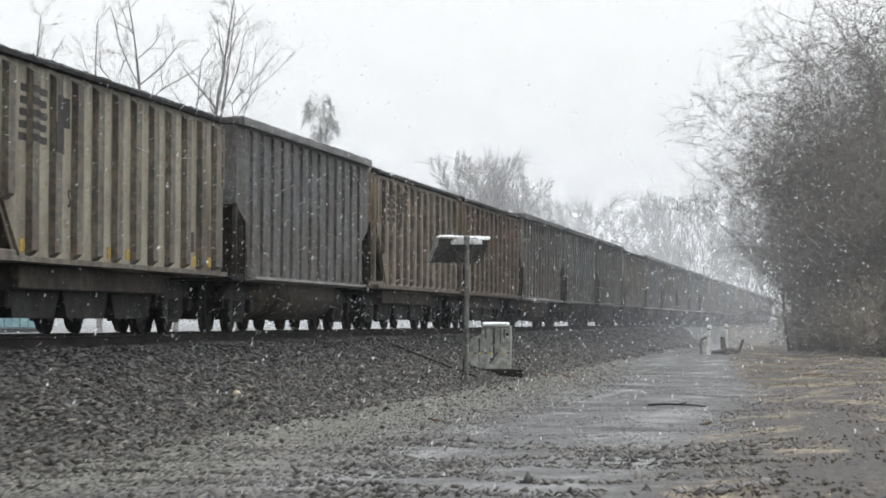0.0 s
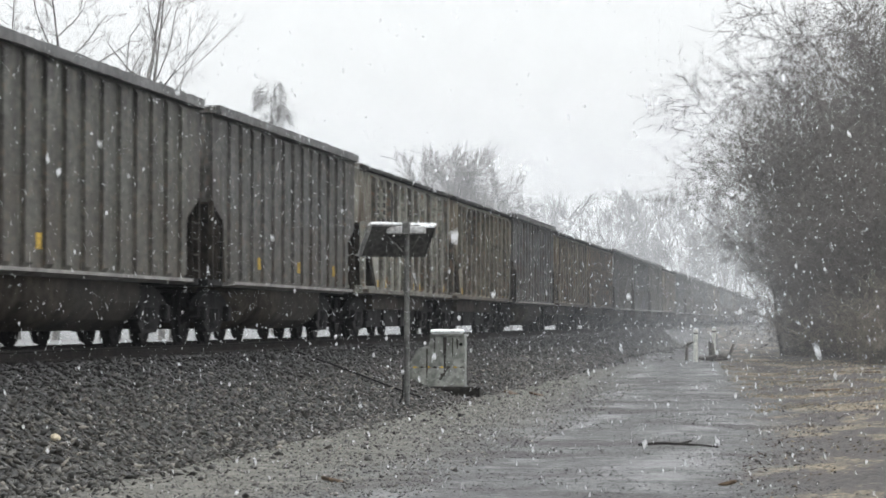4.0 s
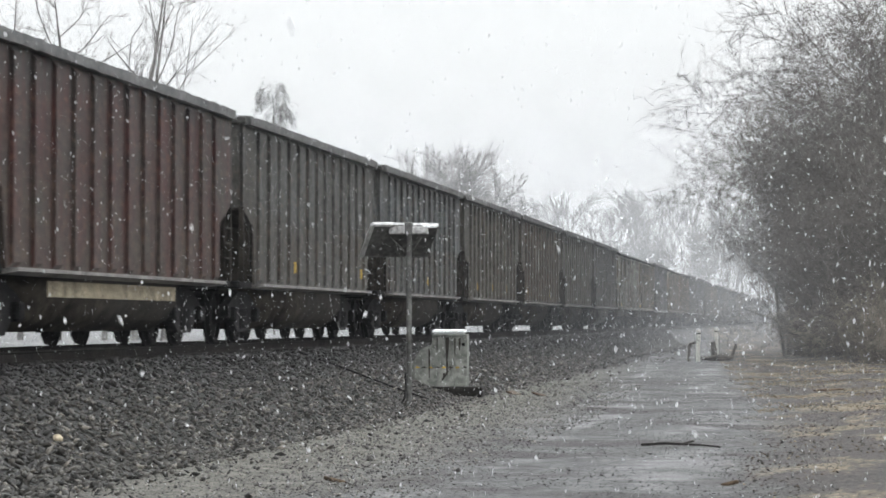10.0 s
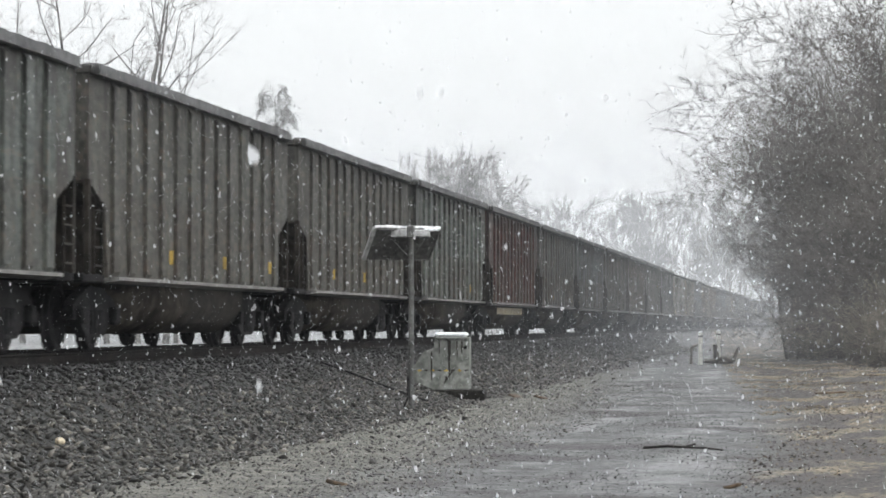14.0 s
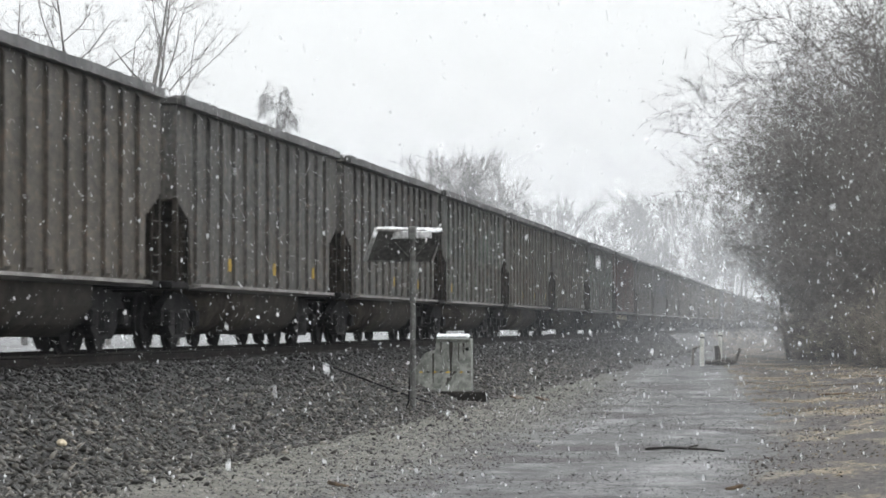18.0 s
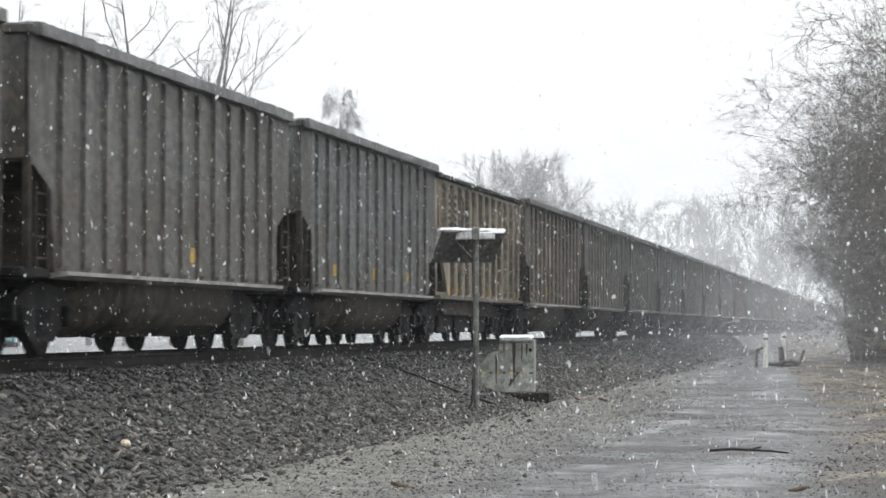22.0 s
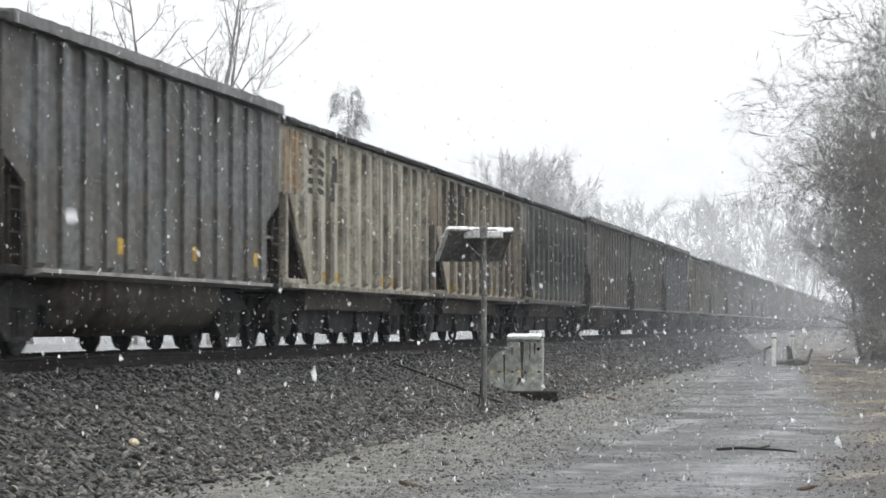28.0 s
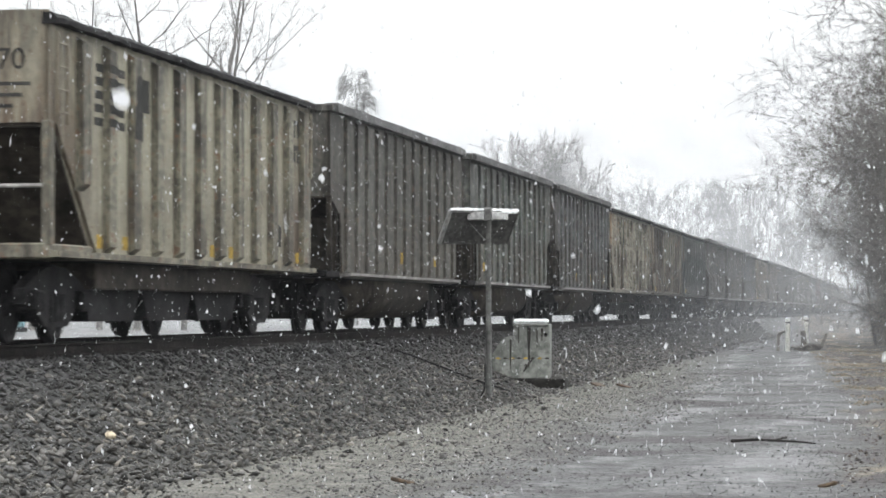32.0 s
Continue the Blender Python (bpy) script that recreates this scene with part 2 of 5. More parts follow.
M_FRAME = plain("aluminium_frame", (0.50, 0.50, 0.50), 0.4, 0.5, 12, 0.1)
M_BARK = plain("wet_bark", (0.105, 0.094, 0.084), 0.85, 0.0, 12, 0.4)
# bark lightened to stand for haze over the trees beyond the train
M_HAZEBARK = plain("gray_bark", (0.165, 0.155, 0.148), 0.85, 0.0, 12, 0.35)
# stem colour paled to stand for haze at the woods' foot
M_BRUSH = plain("pale_brush_stems", (0.21, 0.185, 0.155), 0.9, 0.0, 3, 0.3)
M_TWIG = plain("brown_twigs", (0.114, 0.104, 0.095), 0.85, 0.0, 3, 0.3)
# twig gray paled to stand for distant haze
M_HAZETWIG = plain("gray_far_twigs", (0.26, 0.255, 0.25), 0.85, 0.0, 3, 0.2)
M_DRY = plain("dead_leaves", (0.11, 0.078, 0.05), 0.9, 0.0, 20, 0.5)
M_STRAW = plain("straw_blades", (0.23, 0.188, 0.13), 0.9, 0.0, 4, 0.4)
M_TEAL = plain("teal_painted_steel", (0.18, 0.34, 0.38), 0.5, 0.0, 8, 0.15)
M_YELLOW = plain("faded_yellow_stencil", (0.44, 0.29, 0.05), 0.8, 0.0, 15, 0.3)
M_ORANGE = plain("orange_mark", (0.36, 0.12, 0.05), 0.8, 0.0, 15, 0.3)
M_BLACKMARK = plain("worn_black_lettering", (0.034, 0.033, 0.03), 0.85, 0.0, 8, 0.6)
M_WHITEMARK = plain("worn_white_lettering", (0.19, 0.185, 0.17), 0.8, 0.0, 8, 0.5)
M_LOT = plain("pale_snowy_lot", (0.11, 0.11, 0.11), 0.7, 0.0, 1.2, 0.3)


def snow_build(n, l, s, white=(0.93, 0.94, 0.96)):
    out = n["Material Output"]
    d, t, m = n.new("ShaderNodeBsdfDiffuse"), n.new("ShaderNodeBsdfTranslucent"), n.new("ShaderNodeMixShader")
    d.inputs[0].default_value = t.inputs[0].default_value = (*white, 1)
    l.new(d.outputs[0], m.inputs[1])
    l.new(t.outputs[0], m.inputs[2])
    l.new(m.outputs[0], out.inputs[0])


def flake_build(n, l, s):
    soften(n, l, s, 0.82)


def soften(n, l, s, body, white=(0.93, 0.94, 0.96)):
    """White, partly see-through: flakes, and the sheets that stand for haze."""
    snow_build(n, l, s, white)
    out = n["Material Output"]
    whole = out.inputs[0].links[0].from_socket
    air, m = n.new("ShaderNodeBsdfTransparent"), n.new("ShaderNodeMixShader")
    m.inputs[0].default_value = body
    l.new(air.outputs[0], m.inputs[1])
    l.new(whole, m.inputs[2])
    l.new(m.outputs[0], out.inputs[0])


def haze_sheet_build(n, l, s):
    """A translucent white sheet that stands for haze, uneven and thinning out upwards."""
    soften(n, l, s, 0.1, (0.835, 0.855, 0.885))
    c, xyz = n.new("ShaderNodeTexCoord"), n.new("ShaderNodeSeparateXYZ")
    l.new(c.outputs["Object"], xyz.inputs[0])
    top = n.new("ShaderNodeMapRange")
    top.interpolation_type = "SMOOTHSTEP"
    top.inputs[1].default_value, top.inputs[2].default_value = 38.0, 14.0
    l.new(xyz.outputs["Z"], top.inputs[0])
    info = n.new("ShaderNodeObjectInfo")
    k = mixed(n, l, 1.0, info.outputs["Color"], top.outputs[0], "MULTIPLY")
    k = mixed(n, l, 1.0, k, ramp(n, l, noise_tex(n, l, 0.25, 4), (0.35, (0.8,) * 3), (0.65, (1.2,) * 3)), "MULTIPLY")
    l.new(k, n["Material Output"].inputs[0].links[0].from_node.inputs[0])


def mist_build(n, l, s):
    """Translucent white that stands for mist, low over the ground."""
    soften(n, l, s, 0.1, (0.74, 0.765, 0.795))
    c, xyz = n.new("ShaderNodeTexCoord"), n.new("ShaderNodeSeparateXYZ")
    l.new(c.outputs["Object"], xyz.inputs[0])
    top = n.new("ShaderNodeMapRange")
    top.interpolation_type = "SMOOTHSTEP"
    top.inputs[1].default_value, top.inputs[2].default_value = 6.0, 0.3
    l.new(xyz.outputs["Z"], top.inputs[0])
    info = n.new("ShaderNodeObjectInfo")
    k = mixed(n, l, 1.0, info.outputs["Color"], top.outputs[0], "MULTIPLY")
    k = mixed(n, l, 1.0, k, ramp(n, l, noise_tex(n, l, 0.3, 5), (0.35, (0.5,) * 3), (0.65, (1.5,) * 3)), "MULTIPLY")
    l.new(k, n["Material Output"].inputs[0].links[0].from_node.inputs[0])


M_MIST = material("stirred_up_snow", mist_build)
M_FLAKE = material("snowflake", flake_build)
M_HAZE = material("fine_falling_snow", haze_sheet_build)
scene.cycles.transparent_max_bounces = 32

# ---- mesh helpers ----


def rough_bar(bm, outline, y0, y1, pieces, jitter, seed):
    """A long bar with a lumpy, coal-crusted surface: the outline in (x, z), from y0 to y1."""
    rng = random.Random(seed)
    rings = []
    for k in range(pieces + 1):
        y = y0 + (y1 - y0) * k / pieces
        rings.append([bm.verts.new((x + rng.gauss(0, jitter * 0.4), y, z + rng.gauss(0, jitter))) for x, z in outline])
    w = len(outline)
    for a, b in zip(rings, rings[1:]):
        for i in range(w):
            bm.faces.new((a[i], b[i], b[(i + 1) % w], a[(i + 1) % w]))
    bm.faces.new(rings[0])
    bm.faces.new(rings[-1][::-1])
    return bm


def link_mesh(name, verts, faces, mat, parent=None, label=""):
    me = bpy.data.meshes.new(name)
    me.from_pydata([tuple(v) for v in verts], [], faces)
    me.update()
    me.materials.append(mat)
    ob = new(name, me)
    ob.parent = parent
    if label:
        ob["label"] = label
    return ob


def part(name, bm, mat, parent=None, label="", smooth=False):
    """Link a bmesh as one mesh object under its thing."""
    bmesh.ops.recalc_face_normals(bm, faces=bm.faces[:])
    me = bpy.data.meshes.new(name)
    bm.to_mesh(me)
    bm.free()
    if smooth:
        me.polygons.foreach_set("use_smooth", [True] * len(me.polygons))
    me.materials.append(mat)
    ob = new(name, me)
    ob.parent = parent
    if label:
        ob["label"] = label
    return ob


def share(ob, parent, m, name=None):
    """One more object on the same mesh."""
    o = new(name or ob.name.split(".")[0], ob.data)
    o.parent, o.matrix_basis, o.color = parent, m, ob.color
    return o


def empty(name, m=None):
    e = new(name)
    e.empty_display_size = 0.3
    if m is not None:
        e.matrix_basis = m
    return e


def box(bm, x0, x1, y0, y1, z0, z1, bevel=0.0):
    vs = [bm.verts.new((x, y, z)) for x in (x0, x1) for y in (y0, y1) for z in (z0, z1)]
    fs = [bm.faces.new([vs[i] for i in f]) for f in ((0, 1, 3, 2), (4, 6, 7, 5), (0, 4, 5, 1), (2, 3, 7, 6), (0, 2, 6, 4), (1, 5, 7, 3))]
    if bevel:
        edges = list({e for f in fs for e in f.edges})
        bmesh.ops.bevel(bm, geom=edges, offset=bevel, segments=1, affect="EDGES")
    return bm


def extrude_x(bm, outline, x0, x1):
    """A prism: the outline in (y, z), from x0 to x1."""
    a = [bm.verts.new((x0, y, z)) for y, z in outline]
    b = [bm.verts.new((x1, y, z)) for y, z in outline]
    bm.faces.new(a)
    bm.faces.new(b[::-1])
    k = len(a)
    for i in range(k):
        bm.faces.new((a[i], b[i], b[(i + 1) % k], a[(i + 1) % k]))
    return bm


def extrude_y(bm, outline, y0, y1):
    """A prism: the outline in (x, z), from y0 to y1."""
    a = [bm.verts.new((x, y0, z)) for x, z in outline]
    b = [bm.verts.new((x, y1, z)) for x, z in outline]
    bm.faces.new(a)
    bm.faces.new(b[::-1])
    k = len(a)
    for i in range(k):
        bm.faces.new((a[i], b[i], b[(i + 1) % k], a[(i + 1) % k]))
    return bm


def rod(bm, p, q, r, sides=6, r2=None):
    p, q = Vector(p), Vector(q)
    d = (q - p).normalized()
    u = d.orthogonal().normalized()
    w = d.cross(u)
    r2 = r if r2 is None else r2
    a = [bm.verts.new(p + (u * math.cos(t) + w * math.sin(t)) * r) for t in (2 * math.pi * k / sides for k in range(sides))]
    b = [bm.verts.new(q + (u * math.cos(t) + w * math.sin(t)) * r2) for t in (2 * math.pi * k / sides for k in range(sides))]
    for k in range(sides):
        bm.faces.new((a[k], a[(k + 1) % sides], b[(k + 1) % sides], b[k]))
    bm.faces.new(a[::-1])
    bm.faces.new(b)
    return bm


# ---- the ground: one sheet with the track bed, the road and the verge ----
TRACK_X, RAIL_Z = -10.69, 1.09


def ground_height(x, y):
    toe = -6.5 - 1.4 * min(1.0, max(0.0, (y - 45) / 70.0))
    if x < -12.9:
        z = 0.86 - min(0.16, (-12.9 - x) * 0.12)
    elif x < -8.95:
        z = 0.90
    elif x < toe:
        k = (x + 8.95) / (toe + 8.95)
        z = 0.90 * (1 - k) ** 1.12
    else:
        z = 0.0
    if x > toe:
        fade = min(1.0, (x - toe) / 0.8)
        z += fade * 0.030 * noise.noise(Vector((x * 0.9, y * 0.12, 0)))
        z += fade * 0.007 * noise.noise(Vector((x * 2.3, y * 0.22, 4)))
        z += fade * 0.004 * noise.noise(Vector((x * 6.1, y * 3.0, 2)))
        if x > -0.8:
            z += 0.10 * min(1.0, (x + 0.8) / 2.0) + 0.05 * noise.noise(Vector((x * 0.7, y * 0.3, 9)))
    return z


def ground_sheet():
    xs = [-1800, -700, -300, -120, -60, -40, -30, -24, -20, -17, -15, -14, -13.4]
    xs += [-12.9 + 0.3 * k for k in range(14)] + [-8.7 + 0.12 * k for k in range(88)]
    xs += [1.9, 2.15, 2.4, 2.7, 3, 3.5, 4.2, 6, 9, 13, 20, 35, 60, 120, 400, 1800]
    ys = [-900, -200, -60, -20, 0, 8, 14, 18] + [18 + 0.14 * k for k in range(1, 300)] + [60 + 0.4 * k for k in range(83)] + [93 + 2.5 * k for k in range(30)] + [175, 200, 240, 300, 400, 600, 1000, 2200]
    verts = [(x, y, ground_height(x, y)) for y in ys for x in xs]
    w = len(xs)
    faces = [(j * w + i, j * w + i + 1, (j + 1) * w + i + 1, (j + 1) * w + i) for j in range(len(ys) - 1) for i in range(w - 1)]
    g = link_mesh("ground", verts, faces, M_GROUND)
    g.data.polygons.foreach_set("use_smooth", [True] * len(g.data.polygons))
    return tagged(g, "wet gravel road, dark ballast bank and straw-coloured verge", "ground", kind="structure")


GROUND = ground_sheet()


def pale_lot():
    bm = bmesh.new()
    box(bm, -400, -21, -60, 500, 0.60, 0.752)
    return tagged(part("lot", bm, M_LOT), "pale snow-dusted lot beyond the railway line", "lot", kind="structure")


pale_lot()


def track():
    t = tagged(empty("railway_track", pose(TRACK_X, 0, 0)), "railway track of worn steel rails on dark timber ties", "track", kind="structure")
    for x in (-0.7525, 0.7525):
        bm = bmesh.new()
        prof = [(-0.07, 0.915), (0.07, 0.915), (0.07, 0.93), (0.012, 0.955), (0.012, 1.045), (0.036, 1.055), (0.036, 1.083), (-0.036, 1.083), (-0.036, 1.055), (-0.012, 1.045), (-0.012, 0.955), (-0.07, 0.93)]
        extrude_y(bm, [(x + a, z) for a, z in prof], -80, 900)
        rail = part("rail", bm, M_RAIL, t, "rusty brown steel rail")
        bm = bmesh.new()
        extrude_y(bm, [(x - 0.034, 1.0835), (x + 0.034, 1.0835), (x + 0.028, RAIL_Z), (x - 0.028, RAIL_Z)], -80, 900)
        part("rail_head", bm, M_RAILTOP, rail, "polished running surface")
    bm = bmesh.new()
    box(bm, -1.3, 1.3, -0.11, 0.11, 0.80, 0.925, 0.012)
    tie = part("tie", bm, M_TIE, t)
    tie.matrix_basis = pose(0, 10, 0)
    for k in range(1, 290):
        share(tie, t, pose(random.uniform(-0.03, 0.03), 10 + 0.53 * k, random.uniform(-0.01, 0.008), 0, 0, random.uniform(-1, 1)))


track()

# ---- the coal train ----
PITCH = 15.0


def train_way(t):
    """Metres that the train has rolled since the middle of the clip."""
    k = (t - 16.0) / 16.0
    return 198.09 * k - 4.962 * k * k + 2.339 * k ** 3


# how far each car stands ahead of even spacing, fitted to the camera's view
FITTED_SHIFT = {-1: 0.4, 10: -0.35, 11: -0.5, 12: -0.25, 15: -0.1, 16: -0.75, 17: 0.45, 18: 0.4, 19: 0.35, 20: -0.2, 22: 0.25, 23: 1.05, 24: 0.85, 25: 0.6, 26: -0.3}


def car_y(n, t):
    return 226.3 - PITCH * n + 7.5 + FITTED_SHIFT.get(n, 0.0) + train_way(t)


WHEEL_R = 0.457


def lathe_x(bm, prof, sides=12):
    """Turn a profile of (x, radius) round the x axis."""
    rings = [[bm.verts.new((x, r * math.cos(2 * math.pi * k / sides), r * math.sin(2 * math.pi * k / sides))) for k in range(sides)] for x, r in prof]
    for a, b in zip(rings, rings[1:]):
        for k in range(sides):
            bm.faces.new((a[k], a[(k + 1) % sides], b[(k + 1) % sides], b[k]))
    bm.faces.new(rings[0])
    bm.faces.new(rings[-1][::-1])


def add_truck(car, y):
    bm = bmesh.new()
    box(bm, -1.05, 1.05, -0.22, 0.22, 0.50, 0.82, 0.03)
    truck = part("truck", bm, M_DARK, car, "greasy black cast-steel truck")
    truck.matrix_basis = pose(0, y, 0)
    bm = bmesh.new()
    outline = [(-1.18, 0.62), (-0.92, 0.72), (-0.35, 0.86), (0.35, 0.86), (0.92, 0.72), (1.18, 0.62), (1.18, 0.44), (0.78, 0.38), (0.46, 0.19), (-0.46, 0.19), (-0.78, 0.38), (-1.18, 0.44)]
    extrude_x(bm, outline, 0.96, 1.10)
    for s in (-0.89, 0.89):
        box(bm, 0.98, 1.20, s - 0.14, s + 0.14, 0.36, 0.60, 0.03)
    for s in (-0.22, 0.0, 0.22):
        rod(bm, (1.06, s, 0.24), (1.06, s, 0.56), 0.085, 8)
    frame_a = part("side_frame", bm, M_DARK, truck)
    rig = bmesh.new()
    box(rig, -0.62, 0.62, -1.42, 1.42, 0.34, 0.52, 0.03)
    box(rig, -0.30, 0.30, -1.5, 1.5, 0.48, 0.74, 0.03)
    for y in (-0.34, 0.34):
        rod(rig, (-0.8, y, 0.40), (0.8, y, 0.40), 0.06, 6)
    part("brake_rigging", rig, M_DARK, truck, "greasy brake beams and levers")
    share(frame_a, truck, pose(0, 0, 0, 0, 0, 180))
    bm = bmesh.new()
    lathe_x(bm, [(-0.66, 0.10), (-0.66, 0.30), (-0.70, 0.32), (-0.70, 0.495), (-0.735, 0.495), (-0.745, WHEEL_R), (-0.82, WHEEL_R - 0.006), (-0.82, 0.39), (-0.79, 0.36), (-0.79, 0.16), (-0.84, 0.12), (-1.02, 0.08)])
    lathe_x(bm, [(0.66, 0.10), (0.66, 0.30), (0.70, 0.32), (0.70, 0.495), (0.735, 0.495), (0.745, WHEEL_R), (0.82, WHEEL_R - 0.006), (0.82, 0.39), (0.79, 0.36), (0.79, 0.16), (0.84, 0.12), (1.02, 0.08)])
    rod(bm, (-0.68, 0, 0), (0.68, 0, 0), 0.085, 10)
    w = part("wheelset", bm, M_DARK, truck, "worn steel wheels on one axle")
    w.matrix_parent_inverse = Matrix.Translation((0, -0.89, WHEEL_R))
    w2 = share(w, truck, pose(0, 0, 0))
    w2.matrix_parent_inverse = Matrix.Translation((0, 0.89, WHEEL_R))


def add_under(car):
    """Centre sill, couplers, brake gear and end platforms that both kinds share."""
    bm = bmesh.new()
    box(bm, -0.28, 0.28, -7.2, 7.2, 0.68, 0.95)
    part("centre_sill", bm, M_DARK, car)
    for s in (-1, 1):
        bm = bmesh.new()
        box(bm, -0.13, 0.13, 7.2, 7.42, 0.74, 0.94, 0.03)
        box(bm, -0.2, 0.12, 7.36, 7.5, 0.70, 0.98, 0.04)
        c = part("coupler", bm, M_DARK, car, "black knuckle coupler")
        bm = bmesh.new()
        rod(bm, (0.5, 7.05, 0.86), (1.25, 7.05, 0.86), 0.02, 6)
        d = part("uncoupling_lever", bm, M_DARK, car)
        if s < 0:
            c.matrix_basis = d.matrix_basis = pose(0, 0, 0, 0, 0, 180)
    bm = bmesh.new()
    rod(bm, (0.55, 6.1, 1.25), (0.55, 6.75, 1.25), 0.2, 12)
    part("brake_cylinder", bm, M_DARK, car)
    bm = bmesh.new()
    box(bm, -0.6, -0.25, 6.2, 6.6, 1.05, 1.5, 0.03)
    part("brake_valve", bm, M_DARK, car)
    bm = bmesh.new()
    rod(bm, (0.9, 6.5, 1.1), (0.9, 6.5, 2.0), 0.03, 6)
    part("brake_pipe", bm, M_DARK, car)
    for y in (-5.22, 5.22):
        add_truck(car, y)


def ladder(car, y, x, z0, z1, mat, steps):
    bm = bmesh.new()
    for s in (-0.2, 0.2):
        rod(bm, (x, y + s, z0), (x, y + s, z1), 0.022, 5)
    for k in range(steps):
        z = z0 + (z1 - z0) * (k + 0.5) / steps
        rod(bm, (x, y - 0.2, z), (x, y + 0.2, z), 0.016, 5)
    return part("ladder", bm, mat, car, "thin grab-iron ladder")


def hollow(car, z_floor, half_y):
    bm = bmesh.new()
    box(bm, -1.40, 1.40, -half_y, half_y, z_floor - 0.06, z_floor)
    part("floor_plate", bm, M_DARK, car)


def coal_gondola(far=False):
    """The ribbed bathtub gondola."""
    car = empty("coal_gondola")
    side = [(-6.0, 0.97), (6.0, 0.97), (6.16, 1.9), (7.02, 2.2), (7.02, 3.58), (-7.02, 3.58), (-7.02, 2.2), (-6.16, 1.9)]
    for s in (1, -1):
        bm = bmesh.new()
        extrude_x(bm, side, s * 1.40, s * 1.46)
        part("side_sheet", bm, M_PAINT, car)
        bm = bmesh.new()
        rough_bar(bm, [(s * 1.36, 3.56), (s * 1.57, 3.56), (s * 1.57, 3.60), (s * 1.565, 3.70), (s * 1.36, 3.70)], -6.9, 6.9, 26 if far else 90, 0.006, 6)
        part("top_chord", bm, M_CHORD, car, "gray box-section top chord")
        bm = bmesh.new()
        extrude_y(bm, [(s * 1.38, 0.90), (s * 1.60, 0.94), (s * 1.60, 0.985), (s * 1.38, 0.985)], -5.95, 5.95)
        part("side_sill", bm, M_EDGE, car, "bright worn sill edge")
    bm = bmesh.new()
    extrude_y(bm, [(1.455, 0.985), (1.515, 1.05), (1.52, 3.47), (1.455, 3.55)], -0.17, 0.17)
    offs = [-5.7 + 0.95 * k for k in range(13)]
    if far:
        bm.free()
        bm = bmesh.new()
        for y in offs:
            extrude_y(bm, [(1.455, 0.985), (1.515, 1.05), (1.52, 3.47), (1.455, 3.55)], y - 0.17, y + 0.17)
        rib = part("ribs", bm, M_PAINT, car)
        share(rib, car, pose(0, 0, 0, 0, 0, 180))
    else:
        rib = part("rib", bm, M_PAINT, car)
        rib.matrix_basis = pose(0, offs[0], 0)
        for y in offs[1:]:
            share(rib, car, pose(0, y, 0))
        for y in offs:
            share(rib, car, pose(0, y, 0, 0, 0, 180))
    for s in (1, -1):
        bm = bmesh.new()
        box(bm, -1.46, 1.46, 6.96, 7.02, 2.2, 3.60)
        box(bm, -1.5, 1.5, 6.86, 7.06, 3.56, 3.68, 0.02)
        e = part("end_wall", bm, M_PAINT, car, "ribless end wall")
        bm = bmesh.new()
        extrude_x(bm, [(6.0, 0.97), (6.05, 0.97), (6.2, 1.9), (7.0, 2.17), (7.0, 2.22), (6.15, 1.95)], -1.39, 1.39)
        f = part("slope_sheet", bm, M_TUB, car, "dark sooty slope sheet")
        bm = bmesh.new()
        box(bm, -1.42, 1.42, 6.0, 7.15, 0.90, 1.02, 0.02)
        g = part("end_platform", bm, M_DARK, car)
        made = [e, f, g]
        for x in (-1.43, 1.43):
            bm = bmesh.new()
            box(bm, x - 0.04, x + 0.04, 6.93, 7.03, 1.0, 2.22, 0.01)
            made.append(part("end_post", bm, M_TUB, car))
        if s < 0:
            for o in made:
                o.matrix_basis = pose(0, 0, 0, 0, 0, 180)
        ladder(car, s * 6.62, 1.48, 1.0, 1.95, M_TUB, 4)
    bm = bmesh.new()
    tub = [(1.30, 0.95), (1.28, 0.62), (1.12, 0.38), (0.85, 0.23), (-0.85, 0.23), (-1.12, 0.36), (-1.28, 0.62), (-1.30, 0.95)]
    extrude_y(bm, tub, -3.95, 3.95)
    bmesh.ops.bevel(bm, geom=[e for e in bm.edges if abs(e.verts[0].co.y - e.verts[1].co.y) < 0.01], offset=0.12, segments=2, affect="EDGES")
    part("tub", bm, M_TUB, car, "rounded dirty steel tub hanging below the sill", smooth=True)
    bm = bmesh.new()
    box(bm, 1.455, 1.468, -5.98, 5.98, 2.05, 2.07)
    part("weld_seam", bm, M_PAINT, car)
    hollow(car, 1.0, 5.98)
    add_under(car)
    return car


